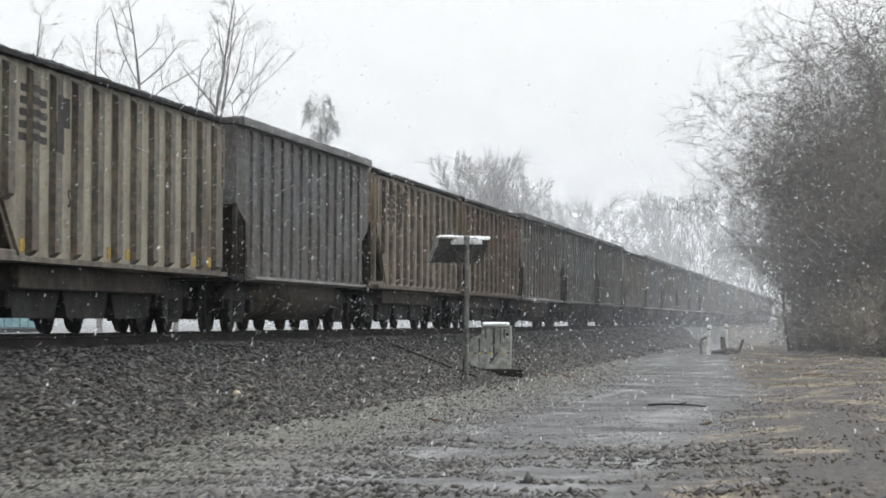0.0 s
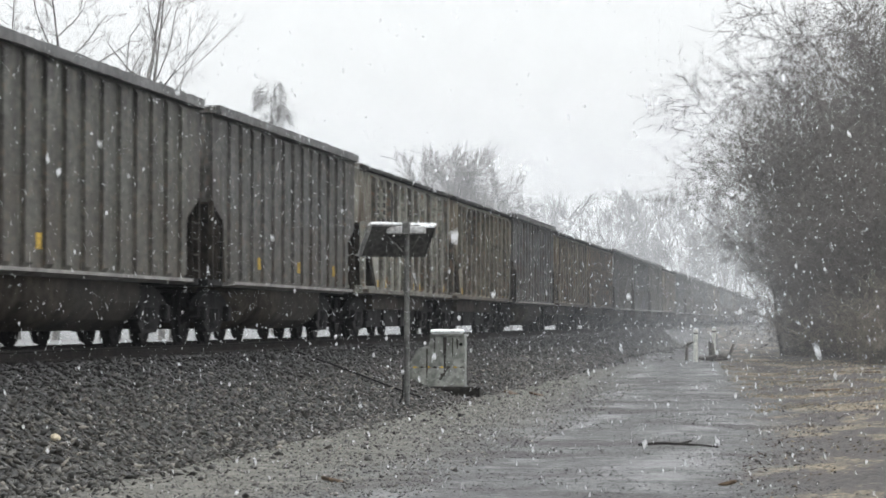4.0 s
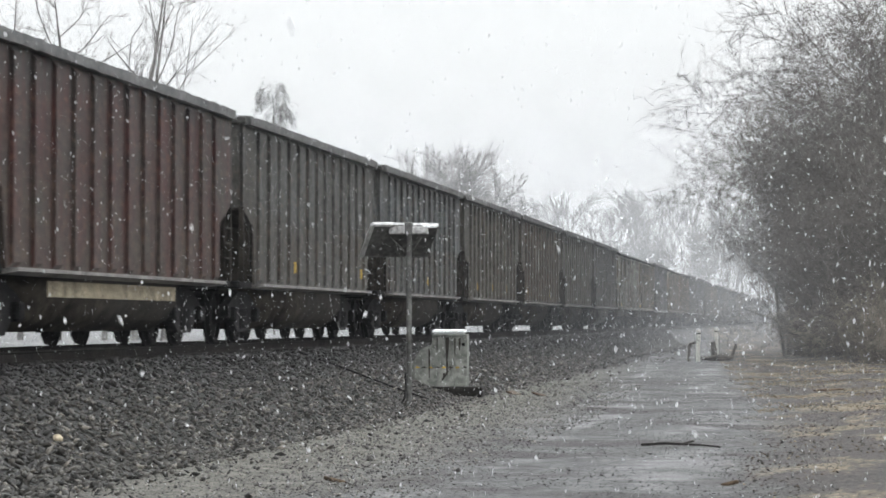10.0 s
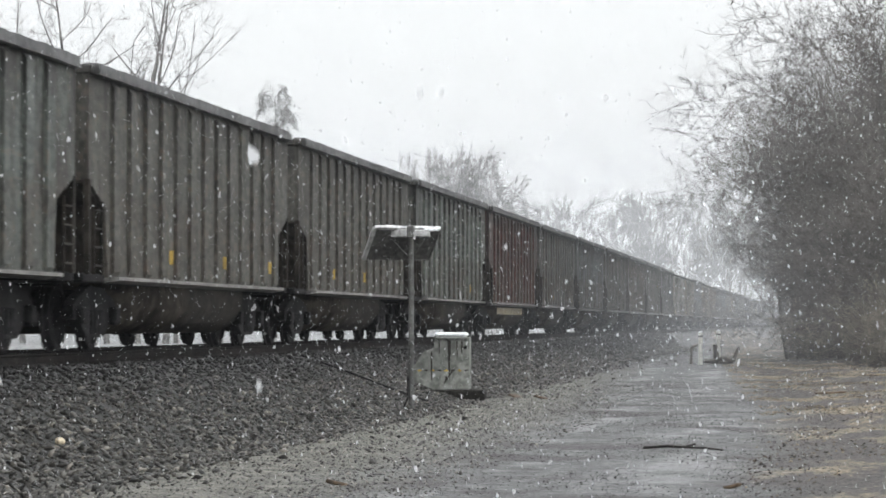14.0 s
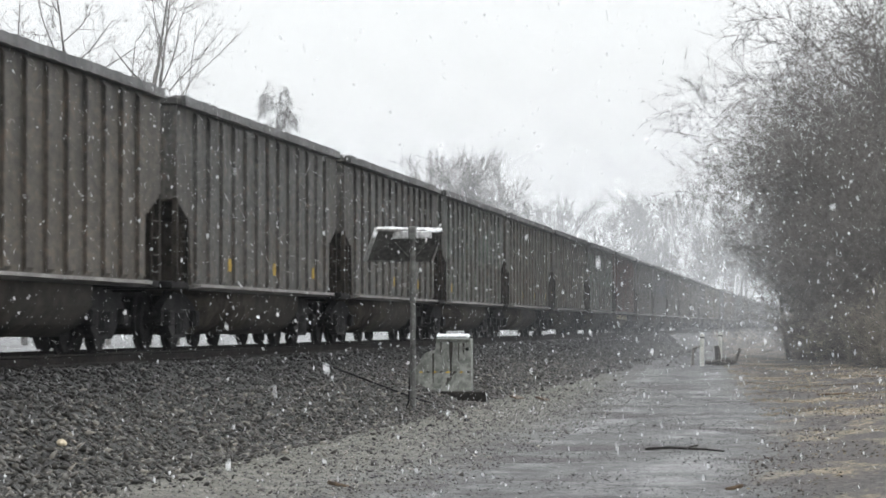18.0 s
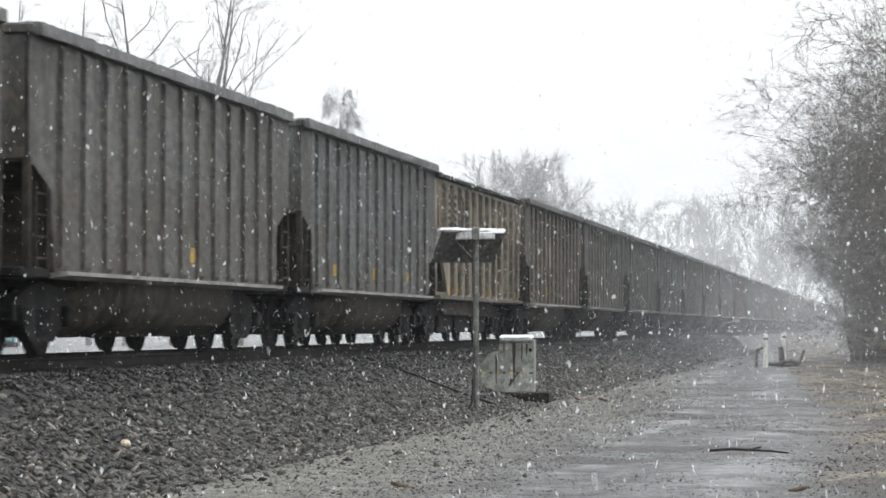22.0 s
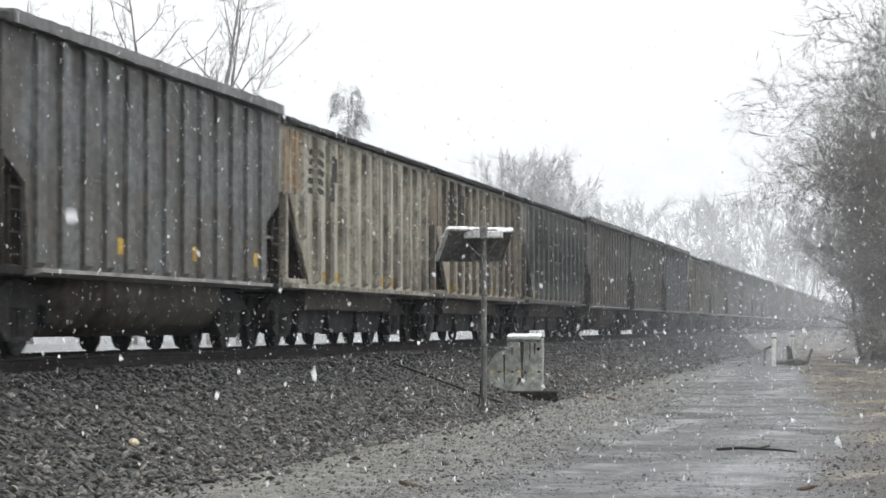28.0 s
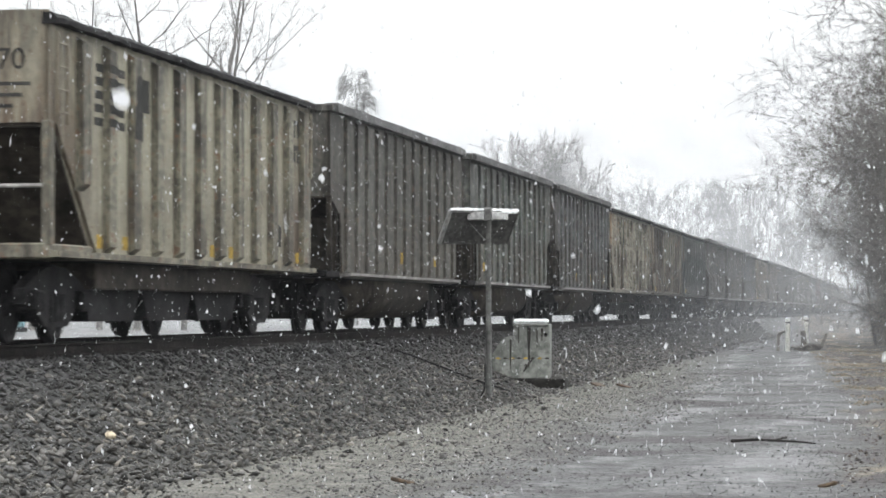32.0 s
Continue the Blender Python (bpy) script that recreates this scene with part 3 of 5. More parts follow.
def hopper(far=False):
    """The older coal hopper with deep side posts and open corners."""
    car = empty("coal_hopper")
    side = [(-4.75, 0.99), (6.75, 0.99), (7.02, 2.2), (7.25, 2.2), (7.25, 3.48), (-6.7, 3.48), (-6.7, 2.40), (-6.40, 2.40)]
    for s in (1, -1):
        bm = bmesh.new()
        extrude_x(bm, side, s * 1.40, s * 1.45)
        part("side_sheet", bm, M_TAN, car)
        bm = bmesh.new()
        rough_bar(bm, [(s * 1.38, 3.47), (s * 1.55, 3.48), (s * 1.55, 3.54), (s * 1.49, 3.585), (s * 1.38, 3.59)], -6.72, 7.27, 26 if far else 90, 0.008, 5)
        part("top_chord", bm, M_DARK, car, "sooty dark top chord")
        bm = bmesh.new()
        extrude_y(bm, [(s * 1.36, 0.94), (s * 1.56, 0.95), (s * 1.56, 1.02), (s * 1.36, 1.03)], -6.7, 7.25)
        part("side_sill", bm, M_GRIMY, car, "grimy side sill")
    offs = [-5.5 + 1.1 * k for k in range(12)]
    prof = [(1.448, 1.03), (1.54, 1.10), (1.54, 3.36), (1.448, 3.42)]
    bm = bmesh.new()
    if far:
        for y in offs:
            extrude_y(bm, prof, y - 0.16, y + 0.16)
        rib = part("ribs", bm, M_GRIMY, car, "grimy side posts")
        share(rib, car, pose(0, 0, 0, 0, 0, 180))
    else:
        extrude_y(bm, prof, -0.16, 0.16)
        rib = part("rib", bm, M_GRIMY, car, "grimy side post")
        rib.matrix_basis = pose(0, offs[1], 0)
        for y in offs[2:]:
            share(rib, car, pose(0, y, 0))
        for y in offs[1:]:
            share(rib, car, pose(0, y, 0, 0, 0, 180)).matrix_basis = pose(0, y, 0) @ Matrix.Diagonal((-1, 1, 1, 1))
        for s in (1, -1):
            bm = bmesh.new()
            extrude_y(bm, [(s * 1.448, 1.70), (s * 1.54, 1.78), (s * 1.54, 3.36), (s * 1.448, 3.42)], offs[0] - 0.16, offs[0] + 0.16)
            part("rib", bm, M_GRIMY, car, "short grimy side post above the open corner")
    for s in (1, -1):
        bm = bmesh.new()
        box(bm, -1.45, 1.45, 6.97, 7.03, 2.4, 3.62)
        e = part("end_wall", bm, M_TAN, car, "flat tan end panel")
        bm = bmesh.new()
        foot = 6.45 if s > 0 else 5.18
        extrude_x(bm, [(foot, 1.0), (foot + 0.06, 1.0), (6.76, 2.36), (7.0, 2.36), (7.0, 2.41), (6.70, 2.41)], -1.39, 1.39)
        f = part("slope_sheet", bm, M_TUB, car, "dark sooty slope sheet")
        bm = bmesh.new()
        box(bm, -1.44, 1.44, foot + 0.05, 7.12, 0.93, 1.10, 0.02)
        g = part("end_platform", bm, M_GRIMY, car)
        made = [e, f, g]
        for x in (-1.42, 1.42):
            bm = bmesh.new()
            box(bm, x - 0.05, x + 0.05, 6.86, 7.04, 1.08, 2.42, 0.01)
            made.append(part("end_post", bm, M_GRIMY, car))
        bm = bmesh.new()
        rod(bm, (1.45, 5.9, 1.72), (1.45, 6.9, 1.72), 0.022, 6)
        rod(bm, (-1.4, 7.02, 1.72), (1.4, 7.02, 1.72), 0.022, 6)
        made.append(part("grab_rail", bm, M_EDGE, car, "thin pale grab rail"))
        for o in made:
            o.matrix_basis = pose(0, 0.22, 0) if s > 0 else pose(0, 0.33, 0, 0, 0, 180)
        ladder(car, 6.95 if s > 0 else -6.35, 1.50, 2.4, 3.4, M_TAN, 4)
    bm = bmesh.new()
    box(bm, -1.24, 1.24, -4.1, 4.1, 0.62, 0.93, 0.02)
    part("hopper_band", bm, M_TUB, car, "brown stained hopper side plate")
    for y in (-2.7, 0.0, 2.7):
        bm = bmesh.new()
        extrude_x(bm, [(y - 1.32, 0.66), (y + 1.32, 0.66), (y + 1.0, 0.24), (y - 1.0, 0.24)], -1.05, 1.05)
        part("discharge_chute", bm, M_DARK, car, "dark discharge chute")
    hollow(car, 1.08, 5.5)
    add_under(car)
    return car


GRAY, GREEN, OLIVE, BLUE, BROWN = (0.090, 0.092, 0.088), (0.112, 0.127, 0.116), (0.092, 0.092, 0.080), (0.101, 0.111, 0.114), (0.080, 0.069, 0.056)
# car number from the one beside the camera at the start: kind, paint, words
TRAIN = {
    -3: ("B", (0.22, 0.17, 0.12), "brownish tan coal hopper stained with rust"),
    -2: ("B", (0.29, 0.255, 0.19), "tan coal hopper with a dark striped emblem"),
    -1: ("A", (0.10, 0.105, 0.108), "smooth dark gray ribbed coal gondola"),
    0: ("B", (0.275, 0.256, 0.198), "rust-streaked cream coal hopper with a faded emblem"),
    1: ("B", (0.315, 0.315, 0.275), "pale gray coal hopper with deep dark side posts"),
    2: ("A", GRAY, "weathered gray ribbed coal gondola"),
    3: ("A", OLIVE, "dirty olive-gray ribbed coal gondola"),
    4: ("A", BROWN, "brownish gray coal gondola with white lettering"),
    5: ("A", OLIVE, "dirty olive-gray ribbed coal gondola"),
    6: ("A", BLUE, "weathered blue-gray ribbed coal gondola"),
    7: ("A", GRAY, "weathered gray ribbed coal gondola"),
    8: ("A", (0.050, 0.014, 0.012), "dark red coal gondola with a tan stripe"),
    9: ("A", GREEN, "pale green-gray ribbed coal gondola"),
    10: ("A", OLIVE, "dirty olive-gray ribbed coal gondola"),
    11: ("A", OLIVE, "dirty olive-gray coal gondola with yellow marks"),
    12: ("A", GREEN, "pale green-gray ribbed coal gondola"),
    13: ("A", GRAY, "weathered gray ribbed coal gondola"),
    14: ("A", GRAY, "weathered gray ribbed coal gondola"),
    15: ("A", BROWN, "brownish gray coal gondola with white lettering"),
    16: ("B", (0.335, 0.305, 0.24), "dull tan coal hopper with rusty posts"),
    17: ("A", BLUE, "weathered blue-gray ribbed coal gondola"),
    18: ("A", GRAY, "weathered gray ribbed coal gondola"),
    19: ("A", GRAY, "weathered gray ribbed coal gondola"),
    20: ("B", (0.165, 0.178, 0.168), "pale coal hopper with dark green overpainted patches"),
    21: ("B", (0.37, 0.34, 0.275), "cream coal hopper with a dark emblem"),
    22: ("B", (0.43, 0.41, 0.335), "cream coal hopper with an orange-brown corner panel"),
    23: ("A", BLUE, "weathered blue-gray ribbed coal gondola"),
    24: ("A", GREEN, "pale green-gray ribbed coal gondola"),
    25: ("A", OLIVE, "dirty olive-gray ribbed coal gondola"),
    26: ("B", (0.325, 0.306, 0.232), "cream coal hopper at the end of the train"),
}
FAR_KINDS = "AAABAAAAABAAABAAAAAABAA"
for k, kind in enumerate(FAR_KINDS):
    TRAIN[-4 - k] = (kind, (0.30, 0.27, 0.21) if kind == "B" else (GRAY, BLUE, OLIVE)[k % 3], "tan coal hopper far along the train" if kind == "B" else "gray coal gondola far along the train")


def repaint(car, colour, post=0.42):
    for o in car.children_recursive:
        if o.type == "MESH" and o.data.materials[0] in (M_PAINT, M_TAN):
            o.color = (*colour, 1)
        elif o.type == "MESH" and o.data.materials[0] is M_GRIMY:
            o.color = (*(c * post for c in colour), 1)


CARS = {}
MODELS = {("A", False): coal_gondola(), ("B", False): hopper(), ("A", True): coal_gondola(True), ("B", True): hopper(True)}
spare = dict(MODELS)
for n in sorted(TRAIN, reverse=True):
    kind, colour, words = TRAIN[n]
    key = (kind, n < -6)
    here = pose(TRACK_X, car_y(n, 0.0), RAIL_Z)
    if key in spare:
        car = spare.pop(key)
        car.matrix_basis = here
    else:
        car = copy_thing(MODELS[key], here)
    repaint(car, colour, 0.66 if n in (1, 22, 26) else 0.42)
    tagged(car, words, "train car", "cars of the coal train")
    CARS[n] = car


def plate(car, name, y0, y1, z0, z1, x, mat, label=""):
    bm = bmesh.new()
    box(bm, x, x + 0.006, y0, y1, z0, z1)
    return part(name, bm, mat, car, label)


def words_on(car, text, y, z, size, x, mat):
    """Raised lettering on the side that faces the road, or on the rear end wall."""
    cu = bpy.data.curves.new("lettering", "FONT")
    cu.body, cu.size, cu.extrude = text, size, 0.003
    ob = new("lettering", cu)
    dg = bpy.context.evaluated_depsgraph_get()
    me = bpy.data.meshes.new_from_object(ob.evaluated_get(dg))
    bpy.data.objects.remove(ob)
    me.materials.clear()
    me.materials.append(mat)
    ob = new("lettering", me)
    ob.parent = car
    ob.matrix_basis = pose(x, y, z, 90, 0, 90)
    return ob


def laid(car, name, y0, y1, z0, z1, mat, label="", lift=0.0):
    """Paint laid over panels and posts alike: one piece on each."""
    posts = [-5.5 + 1.1 * k for k in range(12)]
    cuts = sorted({y0, y1} | {c for p in posts for c in (p - 0.16, p + 0.16) if y0 < c < y1})
    for a, b in zip(cuts, cuts[1:]):
        on_post = any(abs((a + b) / 2 - p) < 0.16 for p in posts)
        if b - a > 0.02:
            plate(car, name, a + 0.004, b - 0.004, z0, z1, (1.541 if on_post else 1.451) + lift, mat, label)


def emblem(car, y, mat=M_BLACKMARK):
    """Five worn stripes and a broken block beside them."""
    for k in range(5):
        z = 2.48 + 0.155 * k
        laid(car, "emblem_stripe", y + 0.02 * k, y + 1.32 - 0.03 * (k % 2), z, z + 0.095, mat, "worn dark emblem stripe")
    laid(car, "emblem_block", y + 1.46, y + 2.16, 2.40, 2.80, mat, "worn dark emblem block", 0.001)
    laid(car, "emblem_block", y + 1.54, y + 2.45, 2.76, 3.16, mat, "", 0.002)


for n in (0, 1, 16, 20, 21, 22, 26, -2):
    emblem(CARS[n], -4.92)
for n in (0, 1, 16, 20, 21, 22, 26):
    for k in range(11):
        if (k * 7 + n * 3) % 5 in (0, 3):
            y = -5.5 + 1.1 * k + 0.72
            plate(CARS[n], "yellow_stencil", y - 0.02, y + 0.20, 1.08, 1.24, 1.452, M_YELLOW, "faded yellow stencil")
    plate(CARS[n], "data_panel", 4.7, 5.15, 1.30, 1.62, 1.452, M_BLACKMARK, "unreadable dark data panel")
for n in (0, 1, 22):
    plate(CARS[n], "rust_patch", 4.25, 4.6, 1.9, 2.1, 1.452, M_ORANGE, "orange rust patch")
    plate(CARS[n], "yellow_plate", 5.75, 5.95, 1.5, 1.68, 1.452, M_YELLOW, "yellow plate")
plate(CARS[22], "corner_panel", -6.62, -5.68, 2.47, 3.40, 1.452, plain("faded_orange_paint", (0.36, 0.215, 0.115), 0.7, 0.0, 10, 0.25), "orange-brown repainted corner panel")
words_on(CARS[0], "58", -2.55, 1.72, 0.34, 1.456, M_BLACKMARK)
words_on(CARS[1], "58", 4.9, 2.3, 0.34, 1.456, M_BLACKMARK)
for n in (1, 21, 26):
    for y, z in ((5.66, 2.98), (6.08, 2.98), (5.66, 2.60), (6.08, 2.60)):
        plate(CARS[n], "letter_bar", y, y + 0.09, z, z + 0.26, 1.452, M_BLACKMARK, "worn dark lettering")
        plate(CARS[n], "letter_bar", y + 0.22, y + 0.31, z, z + 0.26, 1.452, M_BLACKMARK)
        plate(CARS[n], "letter_bar", y + 0.09, y + 0.22, z + 0.19, z + 0.25, 1.452, M_BLACKMARK)
number = words_on(CARS[26], "270", 0, 0, 0.33, 0, M_BLACKMARK)
number.matrix_basis = pose(0.70, -6.705, 2.98, 90, 0, 0)
for k in range(3):
    bm = bmesh.new()
    box(bm, 0.68, 1.25 - 0.1 * k, -6.706, -6.7005, 2.80 - 0.12 * k, 2.84 - 0.12 * k)
    part("letter_bar", bm, M_BLACKMARK, CARS[26])


def overpaint_build(n, l, s):
    """Pale panels with dark green paint rolled over their middle, ragged at the edges."""
    info, where, axes = n.new("ShaderNodeObjectInfo"), n.new("ShaderNodeTexCoord"), n.new("ShaderNodeSeparateXYZ")
    l.new(where.outputs["Object"], axes.inputs[0])
    drag = noise_tex(n, l, 1.6, 5, (1.0, 1.0, 0.5), 0.65)
    speck = noise_tex(n, l, 14.0, 4, (1.0, 0.6, 0.5), 0.65)
    level = n.new("ShaderNodeMath")
    level.operation = "MULTIPLY_ADD"
    level.inputs[1].default_value = 1.3
    l.new(drag, level.inputs[0])
    l.new(axes.outputs["Z"], level.inputs[2])
    lower, upper, both = n.new("ShaderNodeMapRange"), n.new("ShaderNodeMapRange"), n.new("ShaderNodeMath")
    lower.inputs[1].default_value, lower.inputs[2].default_value = 1.95, 2.1
    upper.inputs[1].default_value, upper.inputs[2].default_value = 3.4, 3.15
    both.operation = "MULTIPLY"
    for m, k in ((lower, 0), (upper, 1)):
        l.new(level.outputs[0], m.inputs[0])
        l.new(m.outputs[0], both.inputs[k])
    c = mixed(n, l, both.outputs[0], info.outputs["Color"], (0.036, 0.046, 0.042))
    l.new(mixed(n, l, 1.0, c, ramp(n, l, speck, (0.36, (0.6, 0.6, 0.6)), (0.62, (1.3, 1.3, 1.3))), "MULTIPLY"), s.inputs["Base Color"])
    s.inputs["Roughness"].default_value = 0.6
    bump(n, l, s, speck, 0.2, 0.01)


M_OVER = material("dark_green_overpaint", overpaint_build)
for o in CARS[20].children_recursive:
    if o.type == "MESH" and o.name.split(".")[0] in ("side_sheet", "rib"):
        pale = tuple(o.color)
        o.data = o.data.copy()
        o.data.materials[0] = M_OVER
        o.color = pale
for n in (4, 15):
    for k, y in enumerate((-4.9, -4.2, -3.5, -2.8)):
        plate(CARS[n], "letter_bar", y, y + 0.42, 3.0, 3.22, 1.462, M_WHITEMARK, "worn white lettering")
    for y in (-2.9, -2.1):
        plate(CARS[n], "white_stripe", y, y + 0.30, 2.0, 2.75, 1.522, M_WHITEMARK, "worn white stripe")
plate(CARS[8], "tan_stripe", -3.6, 3.6, 0.66, 0.86, 1.31, M_PALE, "faded tan stripe")
for k, z in enumerate((3.05, 2.78, 2.5)):
    plate(CARS[8], "letter_bar", -6.75 + 0.05 * k, -6.45, z, z + 0.2, 1.462, M_WHITEMARK, "worn white lettering")
for n in range(2, 26):
    if TRAIN[n][0] == "A" and n != 8:
        marks = ((n * 13) % 3) + 1
        for k in range(marks):
            y = -5.7 + 0.95 * ((n * 5 + k * 4) % 12) + 0.62
            plate(CARS[n], "yellow_stencil", y - 0.12, y + 0.12, 1.22, 1.42, 1.462, M_YELLOW, "faded yellow stencil")
        plate(CARS[n], "yellow_stencil", 5.80, 5.98, 1.2, 1.46, 1.462, M_YELLOW)

# ---- things beside the line ----


def solar_pole():
    p = empty("solar_pole", pose(-6.72, 48.17, 0.0))
    bm = bmesh.new()
    rod(bm, (0, 0, -0.1), (0, 0, 3.10), 0.048, 12, 0.042)
    part("pole", bm, M_GALV, p, "weathered gray steel pipe")
    bm = bmesh.new()
    rod(bm, (0, 0, 1.95), (0, 0, 2.01), 0.062, 12)
    part("collar", bm, M_GALV, p)
    bm = bmesh.new()
    box(bm, -0.62, 0.52, 0.0, 0.70, -0.012, 0.012)
    panel = part("solar_panel", bm, M_CELL, p, "dark solar panel in a pale frame")
    panel.matrix_basis = pose(-0.02, 0.02, 3.05, -45, 0, 30)
    bm = bmesh.new()
    box(bm, -0.64, 0.54, -0.03, 0.02, -0.03, 0.03, 0.005)
    part("frame_bar", bm, M_FRAME, panel, "pale aluminium frame bar")
    bm = bmesh.new()
    box(bm, -0.66, -0.60, 0.0, 0.72, -0.03, 0.03, 0.005)
    part("frame_bar", bm, M_FRAME, panel, "pale aluminium frame bar")
    bm = bmesh.new()
    box(bm, 0.52, 0.55, 0.0, 0.72, -0.03, 0.02, 0.005)
    part("frame_bar", bm, M_CELL, panel)
    bm = bmesh.new()
    box(bm, -0.60, 0.52, 0.70, 0.73, -0.02, 0.02, 0.005)
    part("frame_bar", bm, M_CELL, panel)
    bm = bmesh.new()
    for k in range(1, 6):
        x = -0.62 + 1.14 * k / 6
        box(bm, x - 0.004, x + 0.004, 0.0, 0.70, 0.012, 0.015)
    part("cell_lines", bm, M_CELL, panel)
    bm = bmesh.new()
    box(bm, -0.58, -0.28, -0.035, 0.035, 3.07, 3.10, 0.01)
    part("snow_cap", bm, M_SNOW, p, "thin cap of wet snow")
    bm = bmesh.new()
    box(bm, 0.22, 0.47, -0.045, 0.03, 3.00, 3.045, 0.01)
    part("snow_cap", bm, M_SNOW, p, "thin cap of wet snow")
    bm = bmesh.new()
    box(bm, -0.33, -0.05, -0.10, 0.02, 2.90, 3.03, 0.015)
    part("junction_box", bm, M_FRAME, p, "pale gray junction box")
    bm = bmesh.new()
    box(bm, 0.06, 0.32, -0.10, 0.02, 2.90, 3.02, 0.015)
    part("junction_box", bm, M_FRAME, p, "pale gray junction box")
    bm = bmesh.new()
    box(bm, -0.06, 0.06, -0.12, 0.07, 2.88, 3.10, 0.015)
    part("bracket", bm, M_GALV, p)
    bm = bmesh.new()
    rod(bm, (-0.02, 0.0, 2.55), (-0.30, -0.10, 2.85), 0.009, 6)
    rod(bm, (0.02, 0.0, 2.55), (0.22, -0.06, 2.85), 0.009, 6)
    part("brace", bm, M_GALV, p)
    bm = bmesh.new()
    rod(bm, (-0.05, -0.05, 0.6), (-0.06, -0.06, 0.2), 0.014, 5)
    rod(bm, (-0.06, -0.06, 0.2), (-0.16, -0.1, 0.0), 0.014, 5)
    part("cable", bm, M_DARK, p, "black cable")
    return tagged(p, "tall gray pole carrying a tilted solar panel", "solar pole")


solar_pole()


def utility_cabinet():
    c = empty("utility_cabinet", pose(-7.16, 55.9, 0.15, 0, 0, 4))
    bm = bmesh.new()
    extrude_y(bm, [(-0.56, 0.06), (0.50, 0.06), (0.50, 1.02), (-0.16, 1.02), (-0.17, 0.84), (-0.36, 0.80), (-0.56, 0.50)], -0.4, 0.4)
    bmesh.ops.bevel(bm, geom=bm.edges[:], offset=0.008, segments=1, affect="EDGES")
    body = part("body", bm, M_CABINET, c, "pale green-gray steel casing with a cut corner")
    bm = bmesh.new()
    box(bm, -0.17, 0.50, -0.44, 0.44, 1.02, 1.06, 0.01)
    lid = part("lid", bm, M_CABINET, c)
    bm = bmesh.new()
    box(bm, -0.16, 0.45, -0.43, 0.43, 1.06, 1.15, 0.035)
    part("snow_cap", bm, M_SNOW, lid, "white layer of wet snow")
    bm = bmesh.new()
    box(bm, -0.64, 0.80, -0.62, 0.50, -0.14, 0.055, 0.02)
    part("plinth", bm, M_TIE, c, "dark timber plinth")
    for k in range(8):
        bm = bmesh.new()
        x = -0.50 + 0.128 * k
        extrude_y(bm, [(x, 0.42), (x + 0.05, 0.45), (x + 0.10, 0.42), (x + 0.05, 0.405)], -0.405, -0.401)
        part("tape_mark", bm, M_STAIN if k % 2 else M_YELLOW, body, "worn warning stripe")
    for x, z0, z1, w in ((-0.22, 0.22, 0.78, 0.018), (-0.07, 0.7, 1.0, 0.012), (0.12, 0.55, 1.0, 0.035), (0.12, 0.25, 0.56, 0.02), (0.27, 0.62, 0.98, 0.014), (0.36, 0.75, 0.98, 0.02), (0.06, 0.2, 0.32, 0.02)):
        bm = bmesh.new()
        extrude_y(bm, [(x - w, z1), (x + w, z1), (x + w * 0.8, (z0 + z1) / 2), (x + w * 0.3, z0), (x - w * 0.5, z0), (x - w * 0.9, (z0 + z1) / 2)], -0.406, -0.4015)
        part("rust_run", bm, M_STAIN, body, "dark rust run")
    bm = bmesh.new()
    rod(bm, (0.20, -0.404, 0.44), (0.02, -0.404, 0.18), 0.016, 5)
    part("rust_run", bm, M_STAIN, body)
    bm = bmesh.new()
    rod(bm, (0.43, -0.42, 0.86), (0.43, -0.40, 0.86), 0.035, 10)
    part("lock", bm, M_DARK, body, "dark round lock")
    return tagged(c, "pale green-gray trackside cabinet capped with snow", "cabinet")


utility_cabinet()


def marker_post(x, y, h, r):
    p = empty("marker_post", pose(x, y, ground_height(x, y) - 0.02, random.uniform(-1, 1), random.uniform(-1, 1), 0))
    bm = bmesh.new()
    rod(bm, (0, 0, -0.2), (0, 0, h), r, 14)
    part("post", bm, M_WHITE, p)
    bm = bmesh.new()
    rod(bm, (0, 0, h), (0, 0, h + 0.05), r * 1.12, 14, r * 0.8)
    part("cap", bm, M_SNOW, p, "snow-dusted cap")
    bm = bmesh.new()
    rod(bm, (0, 0, h - 0.16), (0, 0, h - 0.10), r * 1.03, 14)
    part("band", bm, M_GALV, p, "gray band")
    return tagged(p, "white marker post beside the gravel road", "post", "white marker posts")


marker_post(-4.24, 104.97, 1.16, 0.08)
marker_post(-3.85, 112.9, 1.22, 0.075)


def scrap_pile():
    """Broken boards and a bent branch round the posts."""
    for name, pts, r, words in (
        ("broken_board", [(-4.62, 106.0, 0.02), (-4.60, 106.0, 0.62), (-4.35, 106.0, 0.72)], 0.06, "dark broken board stuck in the ground"),
        ("broken_board", [(-3.72, 107.0, 0.0), (-3.78, 107.0, 0.72)], 0.13, "dark broken board standing beside a post"),
        ("bent_branch", [(-4.2, 107.2, 0.12), (-3.7, 107.0, 0.06), (-3.15, 107.0, 0.10), (-2.95, 107.0, 0.62)], 0.075, "dark bent branch lying by the posts"),
        ("bent_branch", [(-3.95, 106.6, 0.10), (-3.5, 106.4, 0.22), (-3.1, 106.5, 0.16)], 0.09, "dark branch lying by the posts"),
    ):
        bm = bmesh.new()
        for a, b in zip(pts, pts[1:]):
            rod(bm, a, b, r, 6, r * 0.75)
        tagged(part(name, bm, M_BARK), words, name.split("_")[1])


scrap_pile()


